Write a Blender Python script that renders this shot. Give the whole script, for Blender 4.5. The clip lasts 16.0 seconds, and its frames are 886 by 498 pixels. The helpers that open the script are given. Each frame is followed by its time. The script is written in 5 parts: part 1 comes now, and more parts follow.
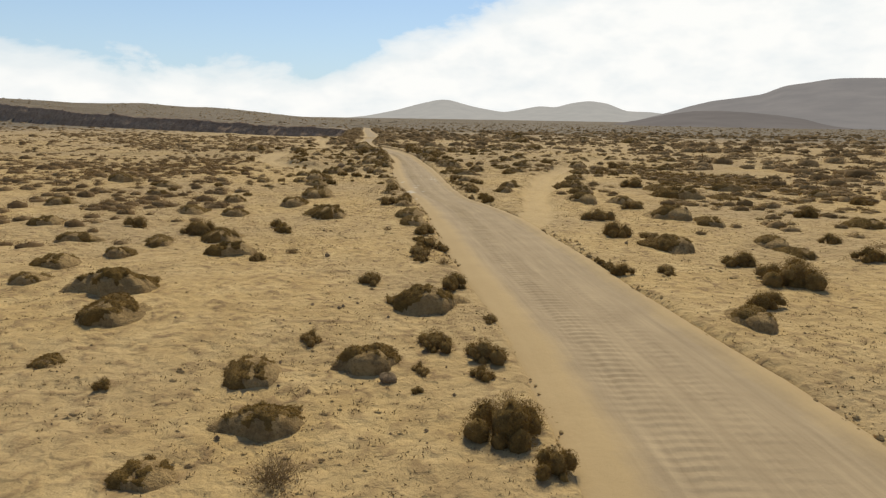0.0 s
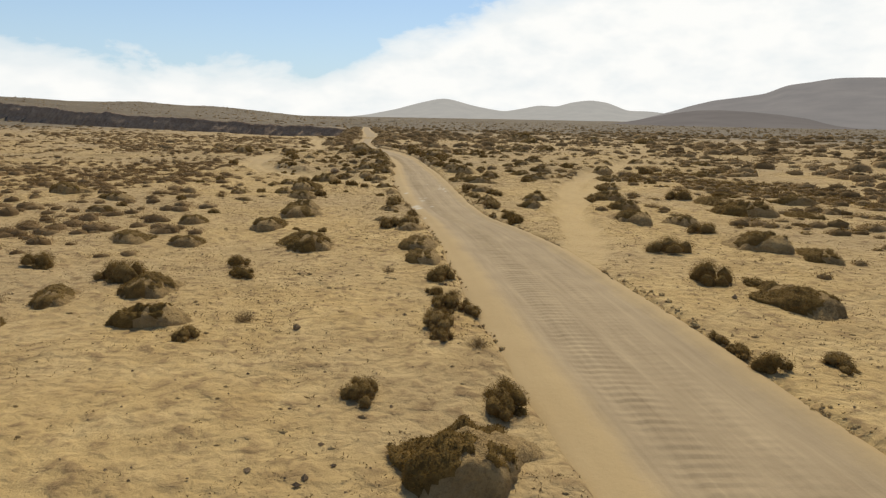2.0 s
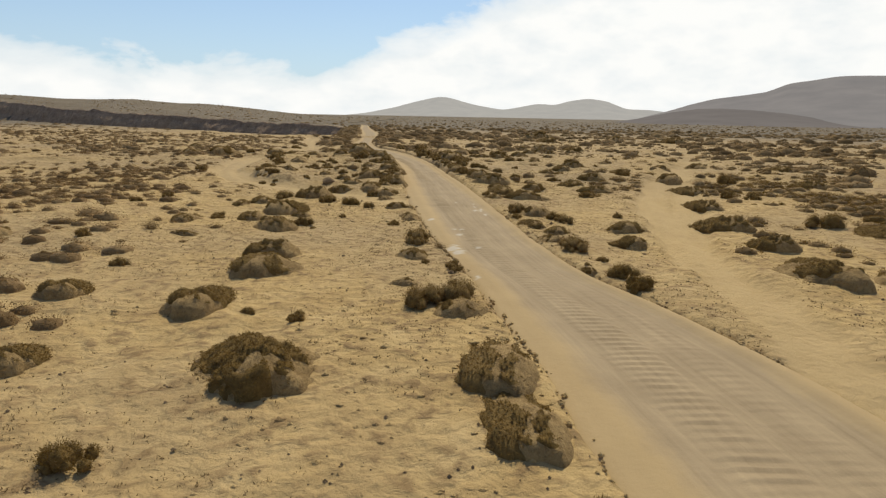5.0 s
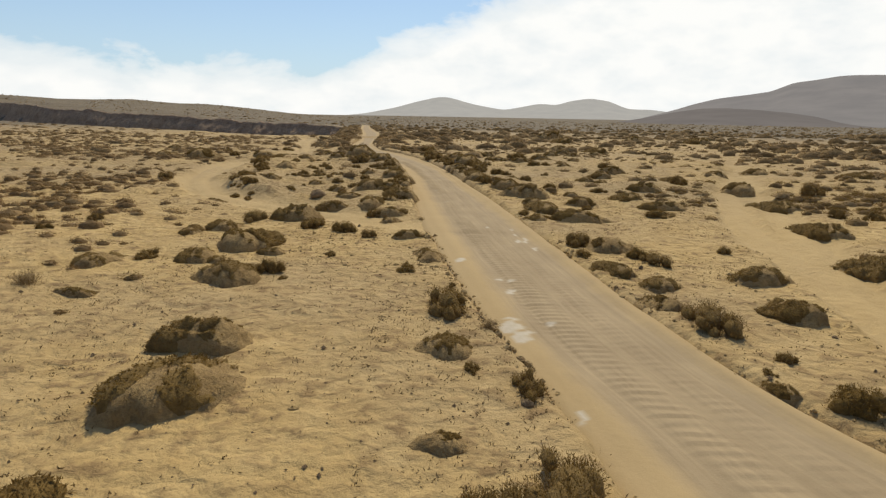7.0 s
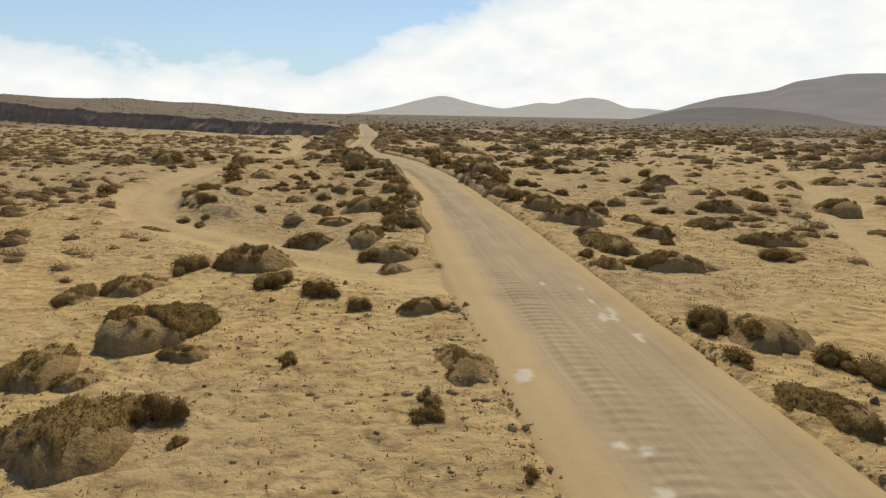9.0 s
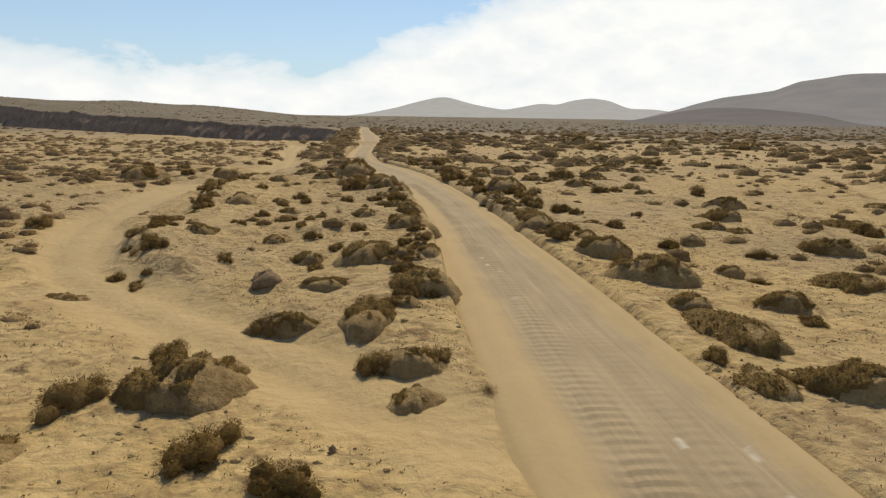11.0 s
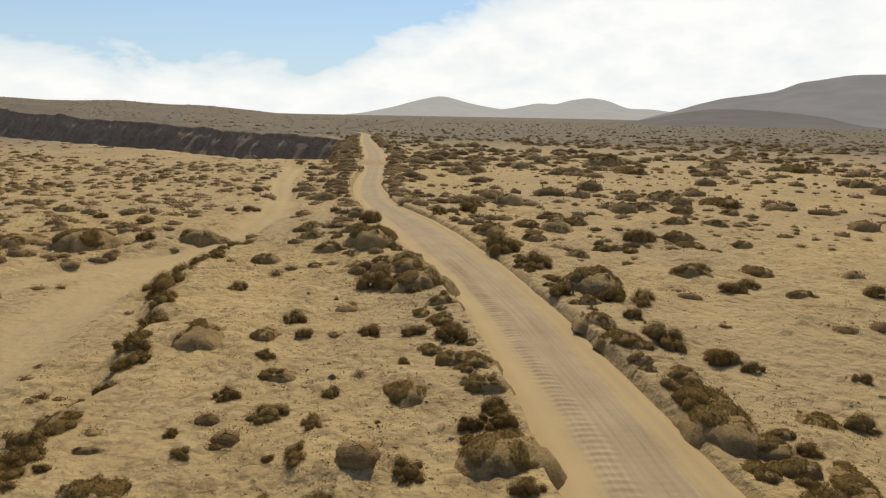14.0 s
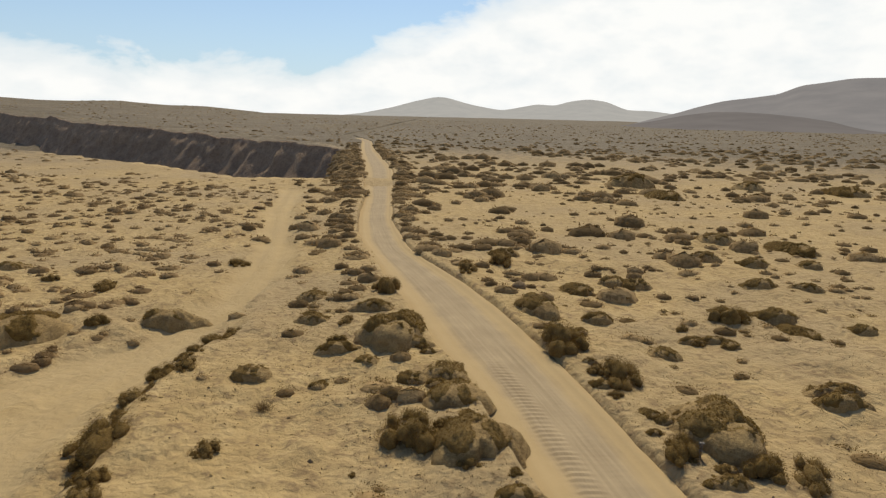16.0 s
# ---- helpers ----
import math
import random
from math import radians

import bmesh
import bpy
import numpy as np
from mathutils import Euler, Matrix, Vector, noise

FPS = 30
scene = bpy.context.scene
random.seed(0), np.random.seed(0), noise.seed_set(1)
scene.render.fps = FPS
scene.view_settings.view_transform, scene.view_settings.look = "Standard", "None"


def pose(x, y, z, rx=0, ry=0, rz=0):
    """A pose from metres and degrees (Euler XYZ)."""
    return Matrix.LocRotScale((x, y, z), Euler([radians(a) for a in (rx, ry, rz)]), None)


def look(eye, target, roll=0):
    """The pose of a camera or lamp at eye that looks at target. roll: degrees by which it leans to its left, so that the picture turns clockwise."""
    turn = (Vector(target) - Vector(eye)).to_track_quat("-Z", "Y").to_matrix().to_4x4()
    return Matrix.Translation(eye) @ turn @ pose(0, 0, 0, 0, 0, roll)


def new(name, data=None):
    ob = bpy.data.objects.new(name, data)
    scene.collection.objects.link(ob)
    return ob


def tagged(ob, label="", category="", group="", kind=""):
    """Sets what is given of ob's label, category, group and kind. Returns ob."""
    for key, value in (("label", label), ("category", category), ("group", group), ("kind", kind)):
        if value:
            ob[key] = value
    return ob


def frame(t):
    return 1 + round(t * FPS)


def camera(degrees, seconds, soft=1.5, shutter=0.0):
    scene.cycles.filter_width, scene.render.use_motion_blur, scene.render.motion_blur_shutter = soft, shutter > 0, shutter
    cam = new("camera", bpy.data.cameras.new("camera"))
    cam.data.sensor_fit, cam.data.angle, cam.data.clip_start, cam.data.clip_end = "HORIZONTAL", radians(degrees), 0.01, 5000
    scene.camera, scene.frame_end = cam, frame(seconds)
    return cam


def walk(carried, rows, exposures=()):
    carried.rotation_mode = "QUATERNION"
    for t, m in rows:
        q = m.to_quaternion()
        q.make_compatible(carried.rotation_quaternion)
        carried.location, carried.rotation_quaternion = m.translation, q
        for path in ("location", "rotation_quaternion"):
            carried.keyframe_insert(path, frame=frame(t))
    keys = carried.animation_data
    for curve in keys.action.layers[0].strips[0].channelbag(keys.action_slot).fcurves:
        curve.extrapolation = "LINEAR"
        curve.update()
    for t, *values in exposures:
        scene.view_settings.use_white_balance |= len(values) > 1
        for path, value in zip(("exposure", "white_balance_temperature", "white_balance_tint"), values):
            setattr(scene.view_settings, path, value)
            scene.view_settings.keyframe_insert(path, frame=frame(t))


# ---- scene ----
cam = camera(72.0, 16.0, soft=1.3)
PATH = [
    (0, (-1.034, 5.405, 6.79), (-1.028, 7.36, 6.371), 1.00),
    (0.5, (-1.285, 8.011, 6.79), (-1.28, 9.967, 6.371), 1.00),
    (1, (-1.544, 10.75, 6.774), (-1.539, 12.706, 6.354), 1.03),
    (1.5, (-1.787, 13.363, 6.758), (-1.781, 15.318, 6.337), 1.06),
    (2, (-2.072, 16.254, 6.728), (-2.065, 18.21, 6.306), 1.10),
    (2.5, (-2.491, 19.272, 6.667), (-2.481, 21.227, 6.245), 1.13),
    (3, (-2.922, 22.102, 6.612), (-2.911, 24.057, 6.19), 1.15),
    (3.5, (-3.441, 25.069, 6.515), (-3.429, 27.024, 6.093), 1.15),
    (4, (-3.889, 27.979, 6.427), (-3.875, 29.934, 6.003), 1.15),
    (6.5, (-5.841, 42.835, 5.922), (-5.828, 44.789, 5.495), 1.10),
    (7, (-6.094, 45.829, 5.851), (-6.083, 47.784, 5.425), 1.08),
    (7.5, (-6.315, 48.386, 5.756), (-6.303, 50.34, 5.33), 1.08),
    (8, (-6.637, 51.327, 5.702), (-6.621, 53.28, 5.275), 1.10),
    (8.5, (-6.867, 54.315, 5.691), (-6.851, 56.269, 5.261), 1.10),
    (9, (-7.198, 57.524, 5.756), (-7.184, 59.477, 5.327), 1.05),
    (11.5, (-8.877, 69.681, 6.68), (-8.865, 71.635, 6.255), 0.85),
    (12, (-9.517, 72.629, 7.222), (-9.502, 74.583, 6.796), 0.87),
    (12.5, (-10.202, 75.706, 7.887), (-10.186, 77.66, 7.46), 0.92),
    (13, (-10.88, 78.417, 8.448), (-10.862, 80.37, 8.02), 0.98),
    (13.5, (-11.474, 81.073, 9.026), (-11.454, 83.026, 8.597), 1.03),
    (14, (-11.968, 83.917, 9.773), (-11.947, 85.87, 9.344), 1.08),
    (14.5, (-12.544, 86.811, 10.495), (-12.522, 88.764, 10.066), 1.14),
    (15, (-13.181, 89.766, 11.152), (-13.158, 91.719, 10.723), 1.22),
    (15.5, (-13.81, 92.516, 11.877), (-13.784, 94.469, 11.447), 1.28),
    (16, (-14.44, 95.424, 12.539), (-14.413, 97.377, 12.111), 1.34),
]
walk(cam, [(t, look(eye, target, roll)) for t, eye, target, roll in PATH])

# ---- sky, sun, exposure ----
SUN_ELEVATION, SUN_AZIMUTH = 49.0, 6.0      # degrees; azimuth to the right of +y
scene.view_settings.exposure = -0.1

world = bpy.data.worlds.new("desert_sky")
scene.world = world
world.use_nodes = True


def node(tree, kind, inputs=()):
    """A node with its inputs (values, or sockets to link)."""
    n = tree.nodes.new(kind)
    for key, value in dict(inputs).items():
        socket = n.inputs[key]
        if isinstance(value, bpy.types.NodeSocket):
            tree.links.new(value, socket)
        else:
            socket.default_value = value
    return n


def ramp(tree, fac, stops, interpolation="LINEAR"):
    n = tree.nodes.new("ShaderNodeValToRGB")
    n.color_ramp.interpolation = interpolation
    while len(n.color_ramp.elements) < len(stops):
        n.color_ramp.elements.new(0.5)
    for element, (at, colour) in zip(n.color_ramp.elements, stops):
        element.position = at
        element.color = (colour, colour, colour, 1) if isinstance(colour, (int, float)) else (*colour, 1)
    tree.links.new(fac, n.inputs["Fac"])
    return n.outputs["Color"]


def maths(tree, operation, a, b=0.0, c=0.0, clamp=False):
    n = node(tree, "ShaderNodeMath", {0: a, 1: b, 2: c})
    n.operation, n.use_clamp = operation, clamp
    return n.outputs[0]


def mixed(tree, fac, a, b, blend="MIX"):
    n = tree.nodes.new("ShaderNodeMix")
    n.data_type, n.blend_type = "RGBA", blend
    for index, value in ((0, fac), (6, a), (7, b)):
        if isinstance(value, bpy.types.NodeSocket):
            tree.links.new(value, n.inputs[index])
        else:
            n.inputs[index].default_value = value
    return n.outputs[2]


wt = world.node_tree
wt.nodes.clear()
sky = wt.nodes.new("ShaderNodeTexSky")
sky.sky_type, sky.sun_disc = "NISHITA", False
sky.sun_elevation, sky.sun_rotation = radians(SUN_ELEVATION), radians(SUN_AZIMUTH)
sky.air_density, sky.dust_density, sky.ozone_density = 1.0, 0.25, 2.2
coords = node(wt, "ShaderNodeTexCoord").outputs["Generated"]
split = node(wt, "ShaderNodeSeparateXYZ", {0: coords})
az = maths(wt, "ARCTAN2", split.outputs[0], split.outputs[1])
el = maths(wt, "ARCSINE", split.outputs[2])
# clouds: low cumulus lie in a flattened azimuth/elevation space
cloud_space = node(wt, "ShaderNodeCombineXYZ", {0: az, 1: maths(wt, "MULTIPLY", el, 2.1), 2: 0.37}).outputs[0]
puffs = node(wt, "ShaderNodeTexNoise", {"Vector": cloud_space, "Scale": 6.5, "Detail": 9.0, "Roughness": 0.56, "Distortion": 0.25}).outputs[0]
# a tall bank of cloud to the right of the road, and a low one along the horizon
climb = node(wt, "ShaderNodeMapRange", {0: az, 1: -0.155, 2: -0.045, 3: 0.0, 4: 0.058}).outputs[0]
drift = node(wt, "ShaderNodeMapRange", {0: az, 1: -0.045, 2: 0.5, 3: 0.0, 4: 0.16}).outputs[0]
bank_edge = maths(wt, "ADD", maths(wt, "ADD", climb, drift), 0.076)
high = maths(wt, "SUBTRACT", bank_edge, el)
low_bank = maths(wt, "SUBTRACT", 0.073, el)
cover = maths(wt, "MAXIMUM", high, low_bank)
density = maths(wt, "MULTIPLY_ADD", cover, 17.0, maths(wt, "MULTIPLY_ADD", puffs, 2.6, -1.33))
mask = ramp(wt, maths(wt, "ADD", density, 0.35), [(0.24, 0.0), (0.40, 0.55), (0.60, 0.84), (1.0, 1.0)])
fray = node(wt, "ShaderNodeTexNoise", {"Vector": cloud_space, "Scale": 14.0, "Detail": 6.0, "Roughness": 0.55}).outputs[0]
cloud_white = ramp(wt, fray, [(0.30, (0.87, 0.905, 0.925)), (0.58, (1.0, 1.0, 0.99))])
sky_colour = mixed(wt, 1.0, sky.outputs[0], (0.098, 0.103, 0.110, 1), "MULTIPLY")
pale = node(wt, "ShaderNodeMapRange", {0: el, 1: 0.0, 2: 0.30, 3: 0.75, 4: 0.0}).outputs[0]
sky_colour = mixed(wt, pale, sky_colour, (0.53, 0.70, 0.84, 1))
bright = node(wt, "ShaderNodeMapRange", {0: high, 1: -0.03, 2: 0.04, 3: 0.0, 4: 1.0}).outputs[0]
cloud_white = mixed(wt, bright, (0.77, 0.835, 0.875, 1), cloud_white)
lifted = mixed(wt, mask, sky_colour, mixed(wt, 1.0, cloud_white, (1.06, 1.06, 1.04, 1), "MULTIPLY"))
# thin unseen cloud overhead, added to lift the shaded sides
overhead_fill = node(wt, "ShaderNodeMapRange", {0: el, 1: 0.24, 2: 0.7, 3: 0.0, 4: 0.05}).outputs[0]
lifted = mixed(wt, overhead_fill, lifted, (0.95, 0.94, 0.90, 1))
background = node(wt, "ShaderNodeBackground", {"Color": lifted, "Strength": 1.0})
node(wt, "ShaderNodeOutputWorld", {"Surface": background.outputs[0]})

sun_data = bpy.data.lights.new("sun", "SUN")
sun_data.energy, sun_data.angle, sun_data.color = 4.04, radians(0.6), (1.0, 0.90, 0.688)
sun = new("sun", sun_data)
e, a = radians(SUN_ELEVATION), radians(SUN_AZIMUTH)
sun.matrix_world = look((0, 0, 40), Vector((0, 0, 40)) - Vector((math.sin(a) * math.cos(e), math.cos(a) * math.cos(e), math.sin(e))))


# ---- smooth noise on arrays ----
def hashed(ix, iy, seed):
    h = (ix * 374761393 + iy * 668265263 + seed * 974711) & 0xFFFFFFFF
    h = ((h ^ (h >> 13)) * 1274126177) & 0xFFFFFFFF
    return ((h ^ (h >> 16)) & 0xFFFF) / 65535.0 * 2 - 1


def wave(x, y, scale, seed=0):
    """Value noise, -1 to 1, with features of that many metres."""
    x, y = np.asarray(x, float) / scale, np.asarray(y, float) / scale
    ix, iy = np.floor(x).astype(np.int64), np.floor(y).astype(np.int64)
    fx, fy = x - ix, y - iy
    fx, fy = fx * fx * (3 - 2 * fx), fy * fy * (3 - 2 * fy)
    lower = hashed(ix, iy, seed) * (1 - fx) + hashed(ix + 1, iy, seed) * fx
    upper = hashed(ix, iy + 1, seed) * (1 - fx) + hashed(ix + 1, iy + 1, seed) * fx
    return lower * (1 - fy) + upper * fy


def fbm(x, y, scale, octaves=4, seed=0, gain=0.5):
    total, amp = 0.0, 1.0
    for n in range(octaves):
        total = total + amp * wave(x, y, scale / 2**n, seed + 17 * n)
        amp *= gain
    return total


def step(v, lo, hi):
    u = np.clip((np.asarray(v, float) - lo) / (hi - lo), 0, 1)
    return u * u * (3 - 2 * u)


# ---- the plan of the land ----
def smooth_line(ys, xs):
    """A table of x by y, rounded at its knots."""
    table = np.arange(-60.0, 460.0, 0.5)
    v = np.interp(table, ys, xs)
    kernel = np.hanning(17)
    return table, np.convolve(np.pad(v, 8, mode="edge"), kernel / kernel.sum(), "valid")


LEFT_EDGE = smooth_line(
    [-60, 15, 24, 35, 42, 50, 57, 62, 70, 80, 97, 104, 112, 117, 122, 128, 136, 144, 157, 172, 188, 235, 297, 380, 460],
    [6.5, 1.85, 1.2, -0.5, -1.3, -2.3, -3.3, -4.5, -5.7, -7.0, -8.7, -9.3, -10.55, -11.6, -12.75, -14.7, -16.9, -19.0, -22.4, -24.1, -25.2, -31, -39.5, -49, -70])
RIGHT_EDGE = smooth_line(
    [-60, 16, 21, 25, 31, 38, 43, 49, 53, 58, 64, 71, 78, 88, 97, 104, 114, 122, 128, 134, 141, 146, 152, 168, 238, 315, 382, 460],
    [14, 8.9, 8.3, 7.6, 6.9, 6.1, 5.3, 4.3, 3.2, 1.2, 0.25, -0.45, -1.2, -2.2, -3.45, -4.35, -5.65, -7.15, -8.5, -10.0, -12.3, -14.4, -16.8, -19.6, -24.6, -36.5, -44.5, -64])


def edges(y):
    return np.interp(y, *LEFT_EDGE), np.interp(y, *RIGHT_EDGE)


def line_distance(x, y, line):
    """Distance from points to a polyline, and how far along it (0 to 1 per leg) the nearest place lies."""
    best, leg = np.full(np.shape(x), 1e9), np.zeros(np.shape(x))
    for n, ((ax, ay), (bx, by)) in enumerate(zip(line, line[1:])):
        dx, dy = bx - ax, by - ay
        s = np.clip(((x - ax) * dx + (y - ay) * dy) / (dx * dx + dy * dy), 0, 1)
        d = np.hypot(x - ax - s * dx, y - ay - s * dy)
        leg = np.where(d < best, n + s, leg)
        best = np.minimum(best, d)
    return best, leg


LEFT_TRACK = [(-62, 108), (-44, 113), (-36, 117.5), (-32.5, 123), (-29.2, 129), (-27.9, 136), (-28.2, 143), (-30, 154), (-34.6, 175), (-38, 197)]
LEFT_BRANCH = [(-7.5, 78.5), (-10.5, 81.2), (-12.9, 83.2), (-15.2, 84.9), (-17.8, 86.8), (-21.2, 89.3), (-23.6, 91.8), (-26, 96), (-28.4, 102.1), (-30, 109), (-30.6, 116), (-30, 124), (-28.2, 134)]
RIGHT_TRACK = [(3.5, 42), (5.8, 48), (7.0, 57), (8.8, 68), (12, 82), (18, 97), (27, 115), (38, 138), (46, 165), (60, 220)]
RIGHT_BRANCH = [(6.5, 60), (12, 74), (18.6, 92), (22, 101), (33, 125), (41, 146)]
# a deep dry valley cuts across the plain: its near lip, and the rim of the dark wall beyond
NEAR_LIP = [(-600, 588), (-420, 470), (-300, 392), (-171, 300), (-116, 262), (-77, 234), (-56, 215), (-43, 211.5), (-33.5, 212), (-30.5, 220), (-34.5, 245), (-42, 290), (-47, 316), (-50, 330)]
FAR_RIM = [(-900, 1033), (-600, 778), (-420, 625), (-231, 464), (-72, 329), (-56, 318), (-43.2, 310)]
RIM_HEIGHT = [3.0, 3.0, 3.0, 2.8, 1.3, 1.0, 0.1]
VALLEY_DEPTH = 17.0
# a low spur of crusted ground stands between the side track and the road
SPUR_EDGE = [(-11.5, 85.8), (-17.0, 89.6), (-21.3, 92.4), (-23.2, 95.5), (-23.8, 99.5), (-23.4, 104), (-24.9, 110), (-26.5, 114), (-27.5, 119.3), (-27.2, 123.5), (-26, 130), (-25.4, 138)]
# skyline of the rising land to the left: azimuth, elevation in degrees, seen from 6.8 m up
SKYLINE_AZ = [-60, -42, -35.3, -32.5, -29.8, -27.8, -25.4, -23.7, -22.1, -20.8, -19.2, -16.9, -13.5, -10, -6, 0]
SKYLINE_EL = [1.1, 1.0, 0.86, 0.78, 0.55, 0.69, 0.76, 0.61, 0.42, 0.54, 0.48, 0.29, -0.04, -0.23, -0.42, -0.42]


def line_side(x, y, line):
    """Signed distance to a line of the plan (positive: beyond it) and how far along it the nearest place lies."""
    d, leg = line_distance(x, y, line)
    n = np.clip(leg.astype(int), 0, len(line) - 2)
    p = np.array(line)
    ax, ay, bx, by = p[n, 0], p[n, 1], p[n + 1, 0], p[n + 1, 1]
    side = (bx - ax) * (y - ay) - (by - ay) * (x - ax)
    return np.where(side > 0, d, -d), leg


def valley(x, y):
    """Metres past the near lip, metres past the far rim, and the height of that rim."""
    x, y = np.asarray(x, float), np.asarray(y, float)
    near, _ = line_side(x, y, NEAR_LIP)
    beyond, leg = line_side(x, y, FAR_RIM)
    return near, beyond, np.interp(leg, np.arange(len(FAR_RIM)), RIM_HEIGHT)


def road_inside(x, y):
    """Metres inside the road's edges (negative: outside)."""
    left, right = edges(y)
    wobble = 0.14 * fbm(x, y, 3.0, 3, 5)
    return np.minimum(x - left, right - x) + wobble


def bank_height(x, y):
    """How far the ground beside the road stands over it."""
    left, right = edges(y)
    on_left = x < (left + right) / 2
    h_left = 0.08 + (0.56 + 0.16 * fbm(x, y, 4.0, 2, 16)) * step(y, 80, 92)
    h_right = 0.05 + 0.14 * step(y, 18, 24) * (1 - step(y, 26, 32)) + 0.08 * step(y, 56, 68) + (0.20 + 0.14 * fbm(x, y, 4.0, 2, 15)) * step(y, 82, 92)
    return np.where(on_left, h_left, h_right)


def track_wear(x, y):
    w = 0.0
    for line, width in ((LEFT_TRACK, 1.8), (LEFT_BRANCH, 2.0), (RIGHT_TRACK, 1.3), (RIGHT_BRANCH, 1.1)):
        d, _ = line_distance(x, y, line)
        w = np.maximum(w, 1 - step(d + 0.6 * fbm(x, y, 4, 3, 31), width * 0.55, width * 1.25))
    return w


def track_ruts(x, y):
    """Two wheel lines pressed along each side track."""
    w = 0.0
    for line in (LEFT_TRACK, LEFT_BRANCH, RIGHT_TRACK, RIGHT_BRANCH):
        d, _ = line_distance(x, y, line)
        w = np.maximum(w, np.exp(-((d - 0.85) / 0.28) ** 2))
    return w


def spur(x, y):
    """Metres inside the edge of the spur (negative: outside)."""
    d, _ = line_side(x, y, SPUR_EDGE)
    return np.where((y > 84) & (y < 150), -d, -50.0)


def lumps(x, y):
    """Low crusted swellings that cover the ground where scrub is thick."""
    thick = 0.25 + 0.75 * step(y, 78, 92) * (1 - step(y, 150, 190))
    return 0.30 * thick * np.clip(fbm(x, y, 1.9, 3, 301) - 0.08, 0, 1) ** 0.8


def land(x, y, cut=True):
    """Height of the ground without the road; cut: with the valley sunk into it."""
    x, y = np.asarray(x, float), np.asarray(y, float)
    worn = track_wear(x, y)
    z = 0.16 * fbm(x, y, 14, 3, 1) + (0.06 * fbm(x, y, 2.4, 2, 2) + 0.055 * fbm(x, 1.6 * y, 0.9, 2, 3)) * (1 - 0.8 * worn)
    z = z + lumps(x, y) * (1 - worn)
    raised = spur(x, y) + 0.5 * fbm(x, y, 2.2, 3, 303)
    z = z + (0.50 - 0.22 * step(raised, 2, 9)) * step(raised, -0.35, 0.35) * np.maximum(step(-x, 16, 21), step(y, 93, 101)) * (1 - step(y, 126, 137))
    near, beyond, rim = valley(x, y)
    az, r = np.degrees(np.arctan2(x + 1, y - 5.4)), np.hypot(x + 1, y - 5.4)
    crest = 6.8 + 1300 * np.tan(np.radians(np.interp(az, SKYLINE_AZ, SKYLINE_EL)))
    crest = crest * (1 - step(az, -9, -5))
    plateau = rim * step(near, 0, 30) * step(beyond, -40, 0)
    far = step(r, 330, 1300)
    far_left = step(-az, 4, 12)
    z = z + plateau * (1 - far * far_left) + crest * far * far_left * (1 - 0.8 * step(r, 1400, 2300)) + far * 0.8 * fbm(x, y, 60, 3, 8)
    if cut:
        z = z - VALLEY_DEPTH * step(near, 2, 12) * step(-beyond, -14, -2)
    z = z - 0.22 * worn - 0.13 * track_ruts(x, y)
    return z


def ground_z(x, y):
    """Height of the ground sheet, with the bed of the road cut into it."""
    inside = road_inside(x, y)
    near_road = 1 - step(-inside, 0.5, 7)
    z = land(x, y)
    z = z * (1 - near_road) + near_road * (bank_height(x, y) + 0.05 * fbm(x, y, 1.1, 3, 12) + 0.3 * z)
    half = 0.32 - 0.10 * step(bank_height(x, y), 0.25, 0.5)
    cut = step(inside / half, -1, 1)
    return z * (1 - cut) - 0.3 * cut


# ---- materials ----
def material(name):
    m = bpy.data.materials.new(name)
    m.use_nodes = True
    m.node_tree.nodes.clear()
    return m, m.node_tree


def noise_tex(t, vector, scale, detail=4.0, rough=0.55, distortion=0.0):
    return node(t, "ShaderNodeTexNoise", {"Vector": vector, "Scale": scale, "Detail": detail, "Roughness": rough, "Distortion": distortion}).outputs[0]


def mesh_mask(t, name):
    n = t.nodes.new("ShaderNodeAttribute")
    n.attribute_name = name
    return n.outputs["Fac"]


def finish(t, colour, roughness, height=None, strength=0.5, distance=0.05, extra=None):
    ins = {"Base Color": colour, "Roughness": roughness, "Specular IOR Level": 0.15}
    if height is not None:
        ins["Normal"] = node(t, "ShaderNodeBump", {"Height": height, "Strength": strength, "Distance": distance}).outputs[0]
    shader = node(t, "ShaderNodeBsdfPrincipled", ins).outputs[0]
    node(t, "ShaderNodeOutputMaterial", {"Surface": extra(shader) if extra else shader})


